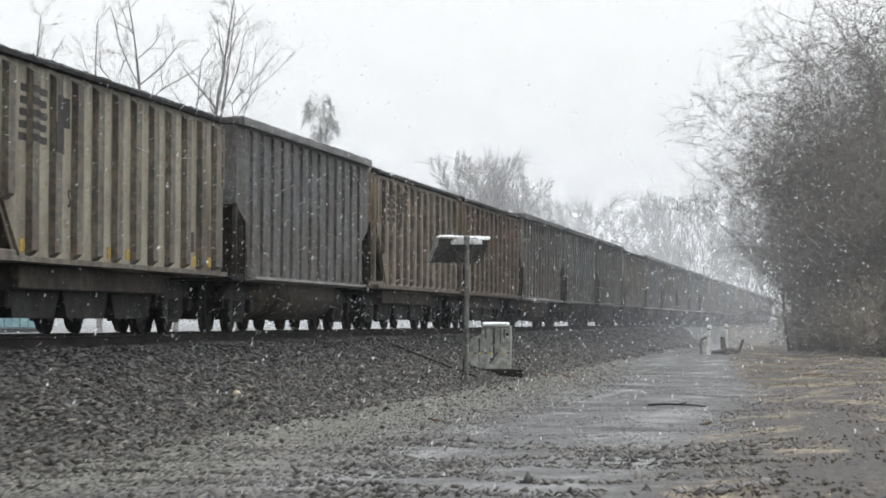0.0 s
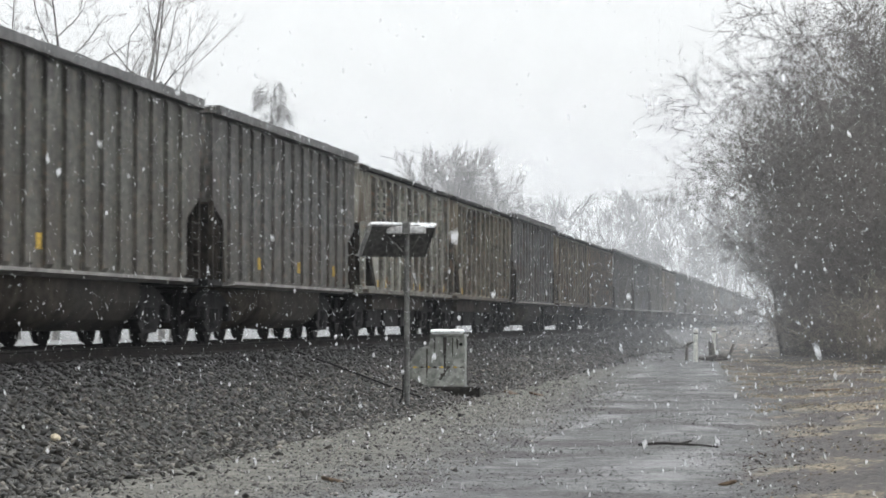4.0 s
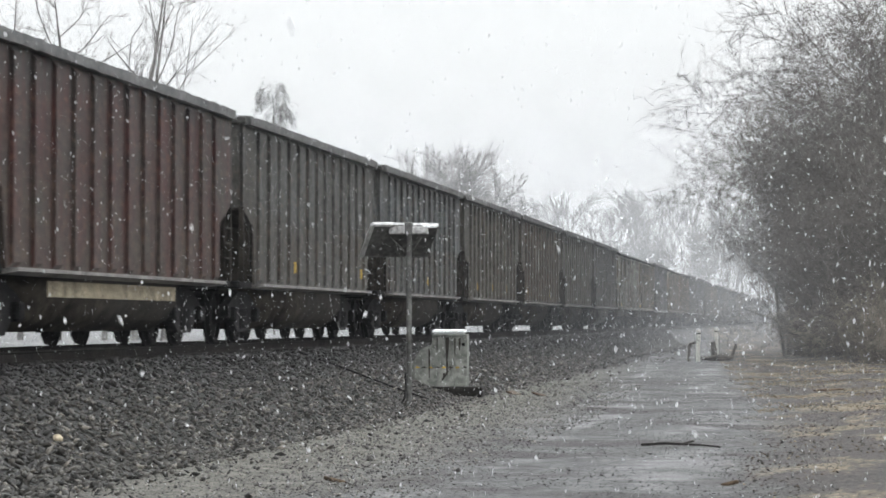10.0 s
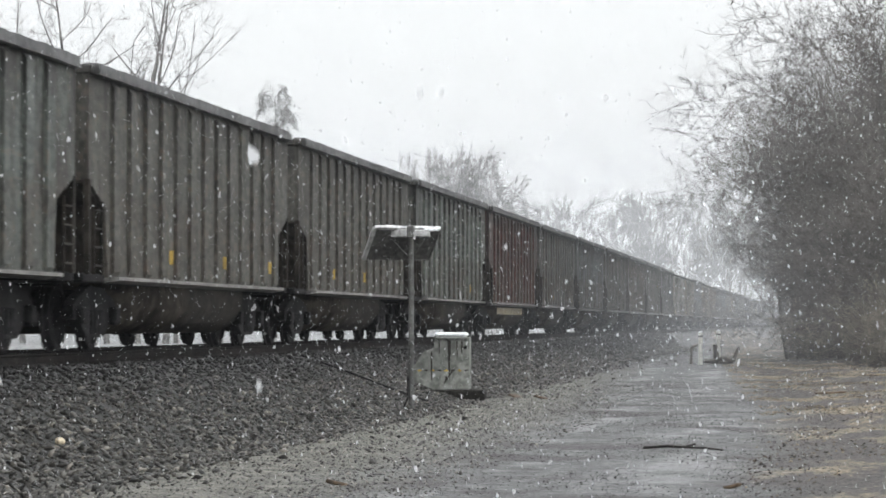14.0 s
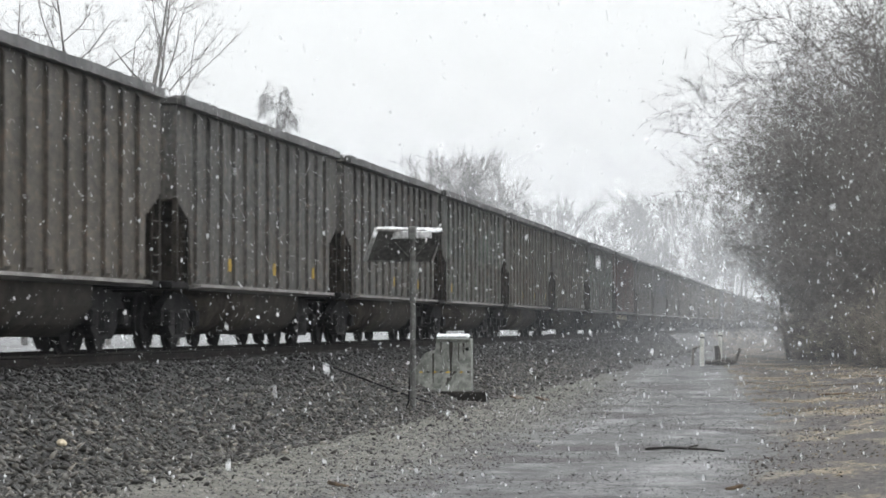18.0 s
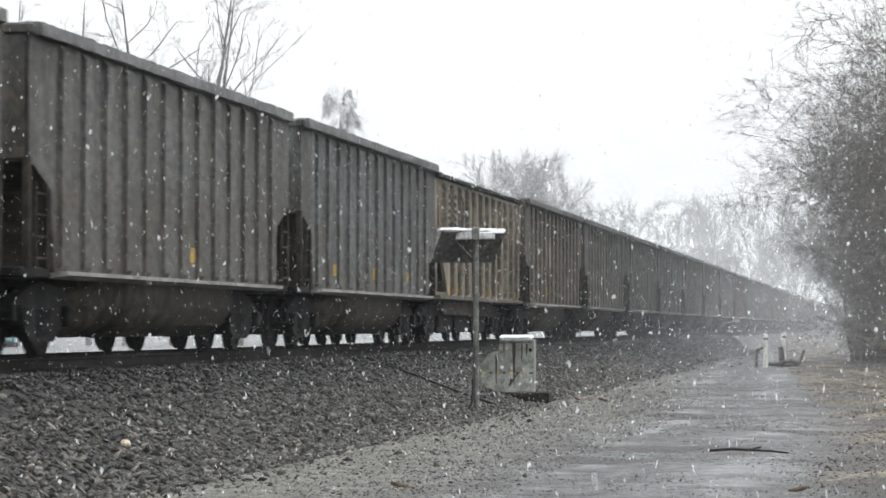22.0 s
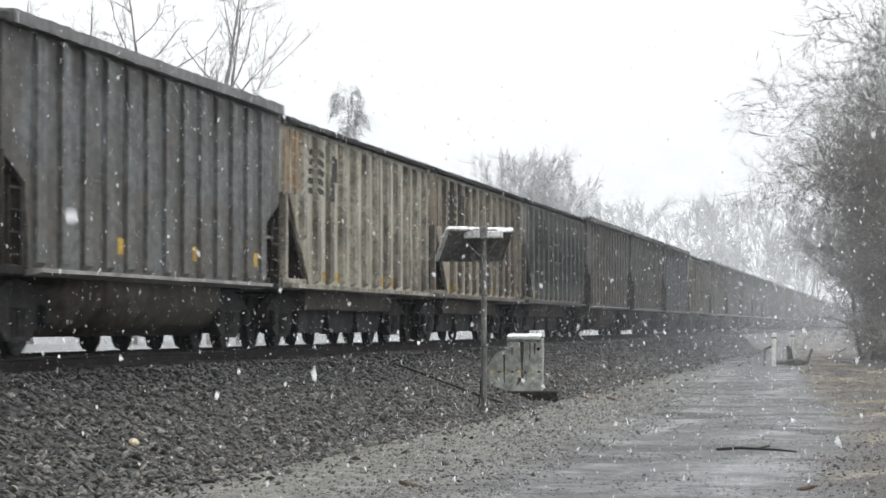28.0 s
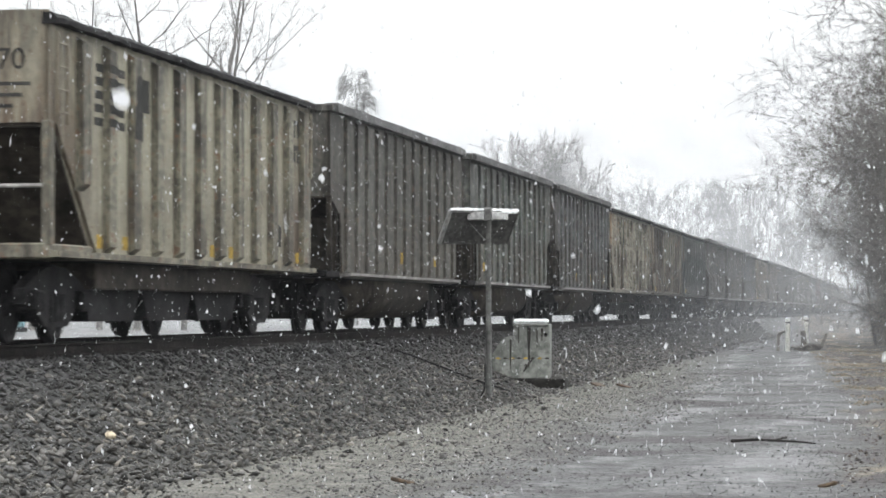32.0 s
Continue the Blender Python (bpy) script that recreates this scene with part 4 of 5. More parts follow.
def fallen_stick():
    bm = bmesh.new()
    pts = [(-2.02, 33.86, 0.03), (-1.75, 33.72, 0.055), (-1.55, 33.6, 0.05), (-1.3, 33.5, 0.045), (-1.1, 33.36, 0.03)]
    for k, (a, b) in enumerate(zip(pts, pts[1:])):
        rod(bm, a, b, 0.017 - 0.002 * k, 6, 0.015 - 0.002 * k)
    rod(bm, pts[2], (-1.42, 33.75, 0.08), 0.012, 5)
    tagged(part("fallen_stick", bm, M_TIE), "dark wet stick lying across the road", "stick")


fallen_stick()


def lumps():
    """The pale lump and a few odd bits lying about."""
    bm = bmesh.new()
    bmesh.ops.create_icosphere(bm, subdivisions=2, radius=0.055)
    for v in bm.verts:
        v.co *= 1 + 0.25 * noise.noise(v.co * 14)
        v.co.z *= 0.8
    ob = tagged(part("pale_rock", bm, M_PALE), "small pale tan rock on the ballast", "rock")
    ob.matrix_basis = pose(-7.35, 27.9, ground_height(-7.35, 27.9) + 0.04)
    for x, y, s in ((-6.0, 58.0, 0.22), (-5.45, 57.5, 0.16), (-4.3, 26.0, 0.1), (-0.78, 26.2, 0.085), (0.2, 60.0, 0.3), (1.4, 78, 0.35)):
        bm = bmesh.new()
        box(bm, -s, s, -s * 0.35, s * 0.35, 0.0, 0.035, 0.01)
        for v in bm.verts:
            v.co.z += 0.03 * math.sin(v.co.x * 9)
        o = tagged(part("bark_scrap", bm, M_DRY), "brown scrap of bark lying flat", "scrap")
        o.matrix_basis = pose(x, y, ground_height(x, y) + 0.005, 0, 0, x * 40)


lumps()


def storage_container():
    c = empty("storage_container", pose(-31.5, 91.0, 0.75, 0, 0, 0))
    bm = bmesh.new()
    box(bm, -1.2, 1.2, -9.0, 9.0, 0.15, 2.5, 0.04)
    part("body", bm, M_TEAL, c, "flat teal-painted steel box")
    bm = bmesh.new()
    box(bm, 1.2, 1.26, -0.08, 0.08, 0.2, 2.42, 0.01)
    post = part("stile", bm, M_TEAL, c)
    post.matrix_basis = pose(0, -8.6, 0)
    for k in range(1, 17):
        share(post, c, pose(0, -8.6 + 1.075 * k, 0))
    bm = bmesh.new()
    box(bm, -1.25, 1.25, -9.05, 9.05, 0.0, 0.15, 0.02)
    part("skid", bm, M_DARK, c)
    bm = bmesh.new()
    box(bm, -1.22, 1.25, -9.02, 9.02, 2.5, 2.58, 0.02)
    part("snow_cap", bm, M_SNOW, c, "thin layer of snow")
    tagged(c, "long teal steel storage container beyond the railway", "container")


storage_container()


def ground_litter():
    """Loose ballast, road grit and straw, too many to count."""
    base = np.array([(1, 0, 0), (-1, 0, 0), (0, 1, 0), (0, -1, 0), (0, 0, 1), (0, 0, -1)], float)
    tris = np.array([(0, 2, 4), (2, 1, 4), (1, 3, 4), (3, 0, 4), (2, 0, 5), (1, 2, 5), (3, 1, 5), (0, 3, 5)])
    rng = np.random.default_rng(5)

    def scatter(name, xs, ys, size, mat, words, lift):
        k = len(xs)
        z = np.array([ground_height(x, y) for x, y in zip(xs, ys)])
        v = base[None] * (size[:, None, None] * rng.uniform(0.45, 1.35, (k, 6, 1))) * np.array([1.15, 0.9, 0.5])
        a = rng.uniform(0, 6.28, k)
        ca, sa = np.cos(a)[:, None], np.sin(a)[:, None]
        v = np.stack([v[:, :, 0] * ca - v[:, :, 1] * sa, v[:, :, 0] * sa + v[:, :, 1] * ca, v[:, :, 2]], 2)
        tip = rng.normal(0, 0.45, (k, 1, 2))
        v[:, :, 2] += (v[:, :, :2] * tip).sum(2)
        v += np.stack([xs, ys, z + size * lift], 1)[:, None]
        f = (tris[None] + 6 * np.arange(k)[:, None, None]).reshape(-1, 3)
        me = bpy.data.meshes.new(name)
        me.vertices.add(6 * k)
        me.vertices.foreach_set("co", v.reshape(-1).astype(np.float32))
        me.loops.add(len(f) * 3)
        me.loops.foreach_set("vertex_index", f.reshape(-1).astype(np.int32))
        me.polygons.add(len(f))
        me.polygons.foreach_set("loop_start", np.arange(0, len(f) * 3, 3, dtype=np.int32))
        me.update(calc_edges=True)
        me.materials.append(mat)
        return tagged(new(name, me), words, name.split("_")[-1], kind="stuff")

    k = 60000
    y = 8 + 165 * rng.random(k) ** 1.95
    toe = -6.5 - 1.4 * np.clip((y - 45) / 70, 0, 1)
    x = -9.7 + (toe + 0.3 + 9.7) * rng.random(k) ** 0.92
    x += np.where(rng.random(k) < 0.10, rng.exponential(0.45, k), 0.0)
    scatter("ballast_stones", x, y, (0.022 + 0.040 * rng.random(k) ** 1.7) * (1 + np.clip(y - 60, 0, 110) / 110), M_BALLAST, "dark wet crushed-stone ballast", 0.25)
    k = 9000
    y = 9 + 11 * rng.random(k)
    x = -6.9 + 7.4 * rng.random(k)
    n = np.array([noise.noise(Vector((a * 0.5, b * 0.9, 6))) for a, b in zip(x, y)])
    x, y = x[n > 0.0], y[n > 0.0]
    k = len(x)
    scatter("mud_clods", x, y, rng.uniform(0.012, 0.05, k) * rng.uniform(0.6, 1.3, k), M_STONE, "dark wet clods of churned mud on the road", 0.15)
    k = 17000
    y = 9 + 60 * rng.random(k) ** 1.6
    x = -6.9 + 3.6 * rng.random(k) ** 1.3 - 0.03 * np.clip(y - 45, 0, 40)
    scatter("road_gravel", x, y, rng.uniform(0.008, 0.022, k) * rng.uniform(0.6, 1.4, k), M_GRAVEL, "loose wet gravel on the road", 0.25)
    k = 26000
    y = 14 + 62 * rng.random(k) ** 1.25
    x = -5.4 + 5.6 * rng.random(k) - 0.043 * np.clip(y - 45, 0, 60)
    n = np.array([noise.noise(Vector((a * 0.8, b * 0.35, 26))) for a, b in zip(x, y)]) + 0.25 * rng.random(k)
    x, y = x[n > 0.05], y[n > 0.05]
    scatter("lane_grit", x, y, rng.uniform(0.005, 0.013, len(x)) * rng.uniform(0.6, 1.6, len(x)), M_LANE, "fine wet grit trodden into the road", 0.2)
    k = 15000
    y = 8 + 90 * rng.random(k) ** 1.3
    x = -0.8 + 6.0 * rng.random(k) ** 0.8 - 0.043 * np.clip(y - 45, 0, 60)
    n = np.array([noise.noise(Vector((a * 0.6, b * 0.25, 16))) for a, b in zip(x, y)]) + 0.25 * (x + 0.6 + 0.043 * np.clip(y - 45, 0, 60))
    x, y = x[n > 0.0], y[n > 0.0]
    k = len(x)
    scatter("leaf_litter", x, y, rng.uniform(0.010, 0.028, k), M_LITTER, "dead brown leaves and straw bits on the verge", 0.1)


def stone_build(n, l, s):
    g = n.new("ShaderNodeNewGeometry")
    c = ramp(n, l, g.outputs["Random Per Island"], (0.0, (0.012, 0.012, 0.011)), (0.3, (0.027, 0.025, 0.022)), (0.65, (0.050, 0.046, 0.040)), (0.92, (0.094, 0.088, 0.077)), (1.0, (0.19, 0.17, 0.145)))
    f = noise_tex(n, l, 60.0, 4)
    # stones darken towards the track: the wagons' shade painted in, with some coal dirt
    axes, coal_shade = n.new("ShaderNodeSeparateXYZ"), n.new("ShaderNodeMapRange")
    where, drift = n.new("ShaderNodeTexCoord"), n.new("ShaderNodeMath")
    drift.operation = "MULTIPLY_ADD"
    drift.inputs[1].default_value = 0.9
    l.new(noise_tex(n, l, 0.6, 4), drift.inputs[0])
    l.new(where.outputs["Object"], axes.inputs[0])
    l.new(axes.outputs["X"], drift.inputs[2])
    coal_shade.inputs[1].default_value, coal_shade.inputs[2].default_value, coal_shade.inputs[3].default_value, coal_shade.inputs[4].default_value = -8.25, -7.35, 1.0, 0.0
    l.new(drift.outputs[0], coal_shade.inputs[0])
    c = mixed(n, l, coal_shade.outputs[0], c, (0.013, 0.012, 0.012))
    c = mixed(n, l, 1.0, c, ramp(n, l, f, (0.3, (0.75, 0.75, 0.75)), (0.7, (1.15, 1.15, 1.15))), "MULTIPLY")
    l.new(c, s.inputs["Base Color"])
    s.inputs["Roughness"].default_value = 0.55
    bump(n, l, s, f, 0.3, 0.005)


def lane_build(n, l, s):
    g = n.new("ShaderNodeNewGeometry")
    l.new(ramp(n, l, g.outputs["Random Per Island"], (0.0, (0.020, 0.020, 0.020)), (0.6, (0.060, 0.059, 0.057)), (1.0, (0.14, 0.138, 0.132))), s.inputs["Base Color"])
    s.inputs["Roughness"].default_value = 0.5


def litter_build(n, l, s):
    g = n.new("ShaderNodeNewGeometry")
    l.new(ramp(n, l, g.outputs["Random Per Island"], (0.0, (0.016, 0.014, 0.012)), (0.5, (0.048, 0.040, 0.032)), (0.85, (0.115, 0.092, 0.064)), (1.0, (0.22, 0.178, 0.125))), s.inputs["Base Color"])
    s.inputs["Roughness"].default_value = 0.8


def grit_build(n, l, s):
    g = n.new("ShaderNodeNewGeometry")
    l.new(ramp(n, l, g.outputs["Random Per Island"], (0.0, (0.022, 0.022, 0.022)), (0.5, (0.080, 0.077, 0.072)), (0.9, (0.19, 0.18, 0.165)), (1.0, (0.32, 0.30, 0.26))), s.inputs["Base Color"])
    s.inputs["Roughness"].default_value = 0.6


M_BALLAST = material("wet_crushed_stone", stone_build)
M_GRAVEL = material("road_grit", grit_build)
M_LITTER = material("leaf_litter", litter_build)
M_LANE = material("lane_grit", lane_build)
ground_litter()


def cable_run():
    bm = bmesh.new()
    pts = [(-8.95, 50.3, 0.92), (-8.3, 50.5, 0.68), (-7.62, 50.8, 0.40), (-7.2, 50.9, 0.24), (-6.8, 51.2, 0.09)]
    for a, b in zip(pts, pts[1:]):
        rod(bm, a, b, 0.016, 6)
    tagged(part("cable", bm, M_DARK), "black cable lying down the ballast bank", "cable")


cable_run()


def loose_stones():
    """The larger stones that lie on the ballast bank."""
    rng = random.Random(12)
    shapes = []
    for k in range(7):
        bm = bmesh.new()
        bmesh.ops.create_icosphere(bm, subdivisions=1, radius=1.0)
        for v in bm.verts:
            v.co = Vector((v.co.x * 1.25, v.co.y * 0.9, v.co.z * 0.55)) * rng.uniform(0.7, 1.25)
        shapes.append(part("stone", bm, M_LOOSE, GROUND))
    for k in range(290):
        y = 15 + 26 * rng.random() ** 1.3
        x = rng.uniform(-8.9, -6.3)
        s = rng.uniform(0.028, 0.062)
        m = pose(x, y, ground_height(x, y) + 0.4 * s, rng.uniform(-25, 25), rng.uniform(-25, 25), rng.uniform(0, 360)) @ Matrix.Scale(s, 4)
        if k < 7:
            shapes[k].matrix_basis = m
        else:
            share(shapes[k % 7], GROUND, m)


def loose_build(n, l, s):
    info = n.new("ShaderNodeObjectInfo")
    f = noise_tex(n, l, 3.0, 5)
    c = ramp(n, l, info.outputs["Random"], (0.0, (0.022, 0.021, 0.020)), (0.5, (0.052, 0.047, 0.041)), (0.85, (0.098, 0.091, 0.082)), (1.0, (0.17, 0.155, 0.13)))
    l.new(mixed(n, l, 1.0, c, ramp(n, l, f, (0.36, (0.6, 0.6, 0.6)), (0.62, (1.3, 1.3, 1.3))), "MULTIPLY"), s.inputs["Base Color"])
    s.inputs["Roughness"].default_value = 0.55
    bump(n, l, s, f, 0.4, 0.01)


M_LOOSE = material("loose_stone", loose_build)
loose_stones()


def straw_tufts():
    """Dead grass blades on the verge."""
    rng = np.random.default_rng(11)
    verts, faces = [], []
    for k in range(22000):
        y = 44 + 62 * rng.random() ** 1.3
        x = rng.uniform(-0.9, 5.0) - 0.043 * max(0.0, y - 45)
        if noise.noise(Vector((x * 0.45, y * 0.3, 3))) + 0.25 * rng.random() < 0.20:
            continue
        z = ground_height(x, y)
        a, h, w = rng.uniform(0, 6.28), rng.uniform(0.015, 0.06), rng.uniform(0.003, 0.006)
        lean = Vector((math.cos(a), math.sin(a), 0)) * h * rng.uniform(1.0, 3.5)
        side = Vector((-math.sin(a), math.cos(a), 0)) * w
        b = len(verts)
        p = Vector((x, y, z - 0.01))
        verts += [p - side, p + side, p + lean * 0.5 + Vector((0, 0, h * 0.75)) + side * 0.7, p + lean + Vector((0, 0, h * 0.8)), p + lean * 0.5 + Vector((0, 0, h * 0.6)) - side * 0.7]
        faces += [(b, b + 1, b + 2, b + 4), (b + 4, b + 2, b + 3)]
    g = link_mesh("dead_grass", verts, faces, M_STRAW)
    tagged(g, "flattened straw-coloured dead grass on the verge", "grass", kind="stuff")


straw_tufts()

# ---- bare winter trees ----


def seg_mesh(name, segs, mat, parent):
    """Tapered limbs: three-sided spines for twigs, six-sided ones for wood."""
    arr = np.array(segs)
    p, q, r0, r1 = arr[:, 0:3], arr[:, 3:6], arr[:, 6], arr[:, 7]
    d = q - p
    d /= np.linalg.norm(d, axis=1)[:, None] + 1e-9
    h = np.where(np.abs(d[:, 2:3]) > 0.9, np.array([[1.0, 0, 0]]), np.array([[0, 0, 1.0]]))
    u = np.cross(d, h)
    u /= np.linalg.norm(u, axis=1)[:, None]
    w = np.cross(d, u)
    vs, fs, base = [], [], 0
    tip = r1 == 0
    thin_not = ~tip
    tri_v = np.stack([p + (u * math.cos(a) + w * math.sin(a)) * r0[:, None] for a in (0, 2.094, 4.189)] + [q], 1)[tip].reshape(-1, 3)
    for thick in (False, True):
        m = (r0 > 0.05) & thin_not if thick else (r0 <= 0.05) & thin_not
        k = int(m.sum())
        if not k:
            continue
        sides = 6 if thick else 3
        rings = []
        for c, r in ((p[m], r0[m]), (q[m], r1[m])):
            for s in range(sides):
                a = 2 * math.pi * s / sides
                rings.append(c + (u[m] * math.cos(a) + w[m] * math.sin(a)) * r[:, None])
        v = np.stack(rings, 1)
        idx = base + np.arange(k)[:, None] * (2 * sides)
        for s in range(sides):
            t = (s + 1) % sides
            fs.append(np.concatenate([idx + s, idx + t, idx + sides + t, idx + sides + s], 1))
        vs.append(v.reshape(-1, 3))
        base += k * 2 * sides
    vs.append(tri_v)
    v = np.concatenate(vs)
    f = np.concatenate(fs) if fs else np.zeros((0, 4), int)
    at = base + 4 * np.arange(len(tri_v) // 4)[:, None]
    g = np.concatenate([at + np.array([[a, b, 3]]) for a, b in ((0, 1), (1, 2), (2, 0))])
    loops = np.concatenate([f.reshape(-1), g.reshape(-1)])
    me = bpy.data.meshes.new(name)
    me.vertices.add(len(v))
    me.vertices.foreach_set("co", v.reshape(-1).astype(np.float32))
    me.loops.add(loops.size)
    me.loops.foreach_set("vertex_index", loops.astype(np.int32))
    me.polygons.add(len(f) + len(g))
    starts = np.concatenate([np.arange(0, f.size, 4), f.size + np.arange(0, g.size, 3)])
    me.polygons.foreach_set("loop_start", starts.astype(np.int32))
    me.update(calc_edges=True)
    me.materials.append(mat)
    ob = new(name, me)
    ob.parent = parent
    return ob


def grow(rng, segs, p, d, length, r, level, form):
    """One limb and, from it, its finer limbs."""
    last = level == form["levels"]
    steps = 1 if last else form.get("steps0", 5) if level == 0 else 5 if level < 2 else 3
    step = length / steps
    for k in range(steps):
        bend = Vector((rng.gauss(0, 1), rng.gauss(0, 1), rng.gauss(0, 0.7))) * form["wave"]
        d = (d + bend + Vector((0, 0, form["lift"] if level < form.get("droop_from", 3) else form["droop"]))).normalized()
        q = p + d * step
        r2 = 0 if last else r * (1 - (form.get("taper", 0.9) if level == 0 else 0.7) / steps)
        segs.append((*p, *q, r, r2))
        p, r = q, r2
        if level < form["levels"] and (level > 0 or k >= form["clear"]):
            for _ in range(form["kids"][level]):
                if rng.random() < form["chance"]:
                    a = rng.uniform(0, 2 * math.pi)
                    u = d.orthogonal().normalized()
                    out = u * math.cos(a) + d.cross(u) * math.sin(a)
                    spread = rng.uniform(*form["spread"])
                    grow(rng, segs, p, (d * (1 - spread) + out * spread).normalized(), length * rng.uniform(*(form.get("ratio0", form["ratio"]) if level == 0 else form["ratio"])), max(form["fine"], r * rng.uniform(0.45, 0.7)), level + 1, form)


def tree(name, seed, height, form, lean=(0, 0, 1), bark=None, twig=None, trunks=1):
    rng = random.Random(seed)
    t = empty(name)
    segs = []
    for k in range(trunks):
        d = Vector(lean) + Vector((rng.gauss(0, 0.10), rng.gauss(0, 0.10), 0)) * (0.4 if trunks == 1 else 1.4)
        base = Vector((rng.gauss(0, 0.15), rng.gauss(0, 0.15), -0.3)) if trunks > 1 else Vector((0, 0, -0.3))
        grow(rng, segs, base, d.normalized(), height * rng.uniform(0.75, 0.9), form["girth"] * height * rng.uniform(0.8, 1.1), 0, form)
    tall = height / max(s[5] for s in segs)
    segs = [(*(c * tall for c in s[:6]), s[6], s[7]) for s in segs]
    limit = 0.05 if trunks == 1 else 0.0032 * height
    wood = [s for s in segs if s[6] > limit]
    fine = [s for s in segs if s[6] <= limit]
    seg_mesh("trunk" if trunks == 1 else "stem_clump", wood, bark or M_BARK, t)
    seg_mesh("crown", fine, twig or M_TWIG, t)
    return t


ASCEND = dict(levels=4, kids=[1, 2, 2, 2], chance=0.56, spread=(0.36, 0.62), ratio=(0.22, 0.42), wave=0.13, lift=0.05, droop=0.05, clear=9, girth=0.0075, fine=0.010)
WOODS = dict(levels=4, kids=[2, 2, 3, 3], chance=0.70, spread=(0.34, 0.66), ratio=(0.46, 0.70), ratio0=(0.28, 0.46), wave=0.13, lift=0.03, droop=-0.03, clear=0, girth=0.009, fine=0.009)
OAK = dict(levels=4, kids=[3, 2, 3, 3], chance=0.66, spread=(0.36, 0.66), ratio=(0.44, 0.66), ratio0=(0.34, 0.52), wave=0.17, lift=0.04, droop=-0.02, clear=1, girth=0.011, fine=0.011)
SHRUB = dict(levels=4, kids=[2, 2, 2, 3], chance=0.56, spread=(0.24, 0.58), ratio=(0.44, 0.66), wave=0.15, lift=0.06, droop=0.0, clear=0, girth=0.005, fine=0.0095)
BRUSH = dict(levels=3, kids=[2, 2, 3, 2], chance=0.72, spread=(0.24, 0.60), ratio=(0.5, 0.75), wave=0.16, lift=0.05, droop=0.0, clear=0, girth=0.006, fine=0.0065)
WEEP = dict(levels=4, kids=[3, 2, 2, 3], chance=0.72, spread=(0.40, 0.70), ratio=(0.50, 0.90), ratio0=(0.05, 0.08), steps0=20, droop_from=2, wave=0.10, lift=0.10, droop=-0.5, clear=12, girth=0.006, fine=0.012)
FAR = dict(levels=4, kids=[2, 2, 3, 2], chance=0.64, spread=(0.24, 0.52), ratio=(0.40, 0.60), ratio0=(0.24, 0.40), wave=0.11, lift=0.09, droop=0.06, clear=1, girth=0.008, fine=0.030)


def limbed_tree(name, seed, height, lean, limbs):
    """A tall bare tree: a slender trunk and a few long limbs (height at which each leaves the trunk, slope to the side, length) that sweep upwards."""
    rng = random.Random(seed)
    t = empty(name)
    segs = []
    p, r = Vector((0, 0, -0.3)), 0.0105 * height
    d = Vector((lean, 0, 1)).normalized()
    steps = 14
    joints = []
    for k in range(steps):
        d = (d + Vector((rng.gauss(0, 0.05), rng.gauss(0, 0.05), 0.03))).normalized()
        q = p + d * (height + 0.3) / steps
        r2 = 0.0105 * height * (1 - 0.93 * (k + 1) / steps) + 0.006
        segs.append((*p, *q, r, r2))
        joints.append((q, r2, d))
        p, r = q, r2
    for z, slope, length in limbs:
        q, r, d = min(joints, key=lambda j: abs(j[0].z - z))
        way = Vector((slope, rng.uniform(-0.3, 0.3), 1)).normalized()
        grow(rng, segs, q, way, 0.86 * length, max(0.024, 0.62 * r), 1, ASCEND)
    for q, r, d in joints[7:]:
        for _ in range(2):
            a = rng.uniform(0, 6.28)
            grow(rng, segs, q, Vector((math.cos(a), math.sin(a), rng.uniform(0.4, 1.2))).normalized(), rng.uniform(0.7, 1.8), 0.014, 2, ASCEND)
    seg_mesh("trunk", [s for s in segs if s[6] > 0.03], M_HAZEBARK, t)
    seg_mesh("crown", [s for s in segs if s[6] <= 0.03], M_HAZEBARK, t)
    return t


def plant(model, x, y, turn, size, words, group, first):
    m = pose(x, y, ground_height(x, y), 0, 0, turn) @ Matrix.Diagonal((size, size, size, 1))
    if first:
        model.matrix_basis = m
        t = model
    else:
        t = copy_thing(model, pose(x, y, ground_height(x, y), 0, 0, turn))
        t.scale = (size, size, size)
    return tagged(t, words, "tree", group)


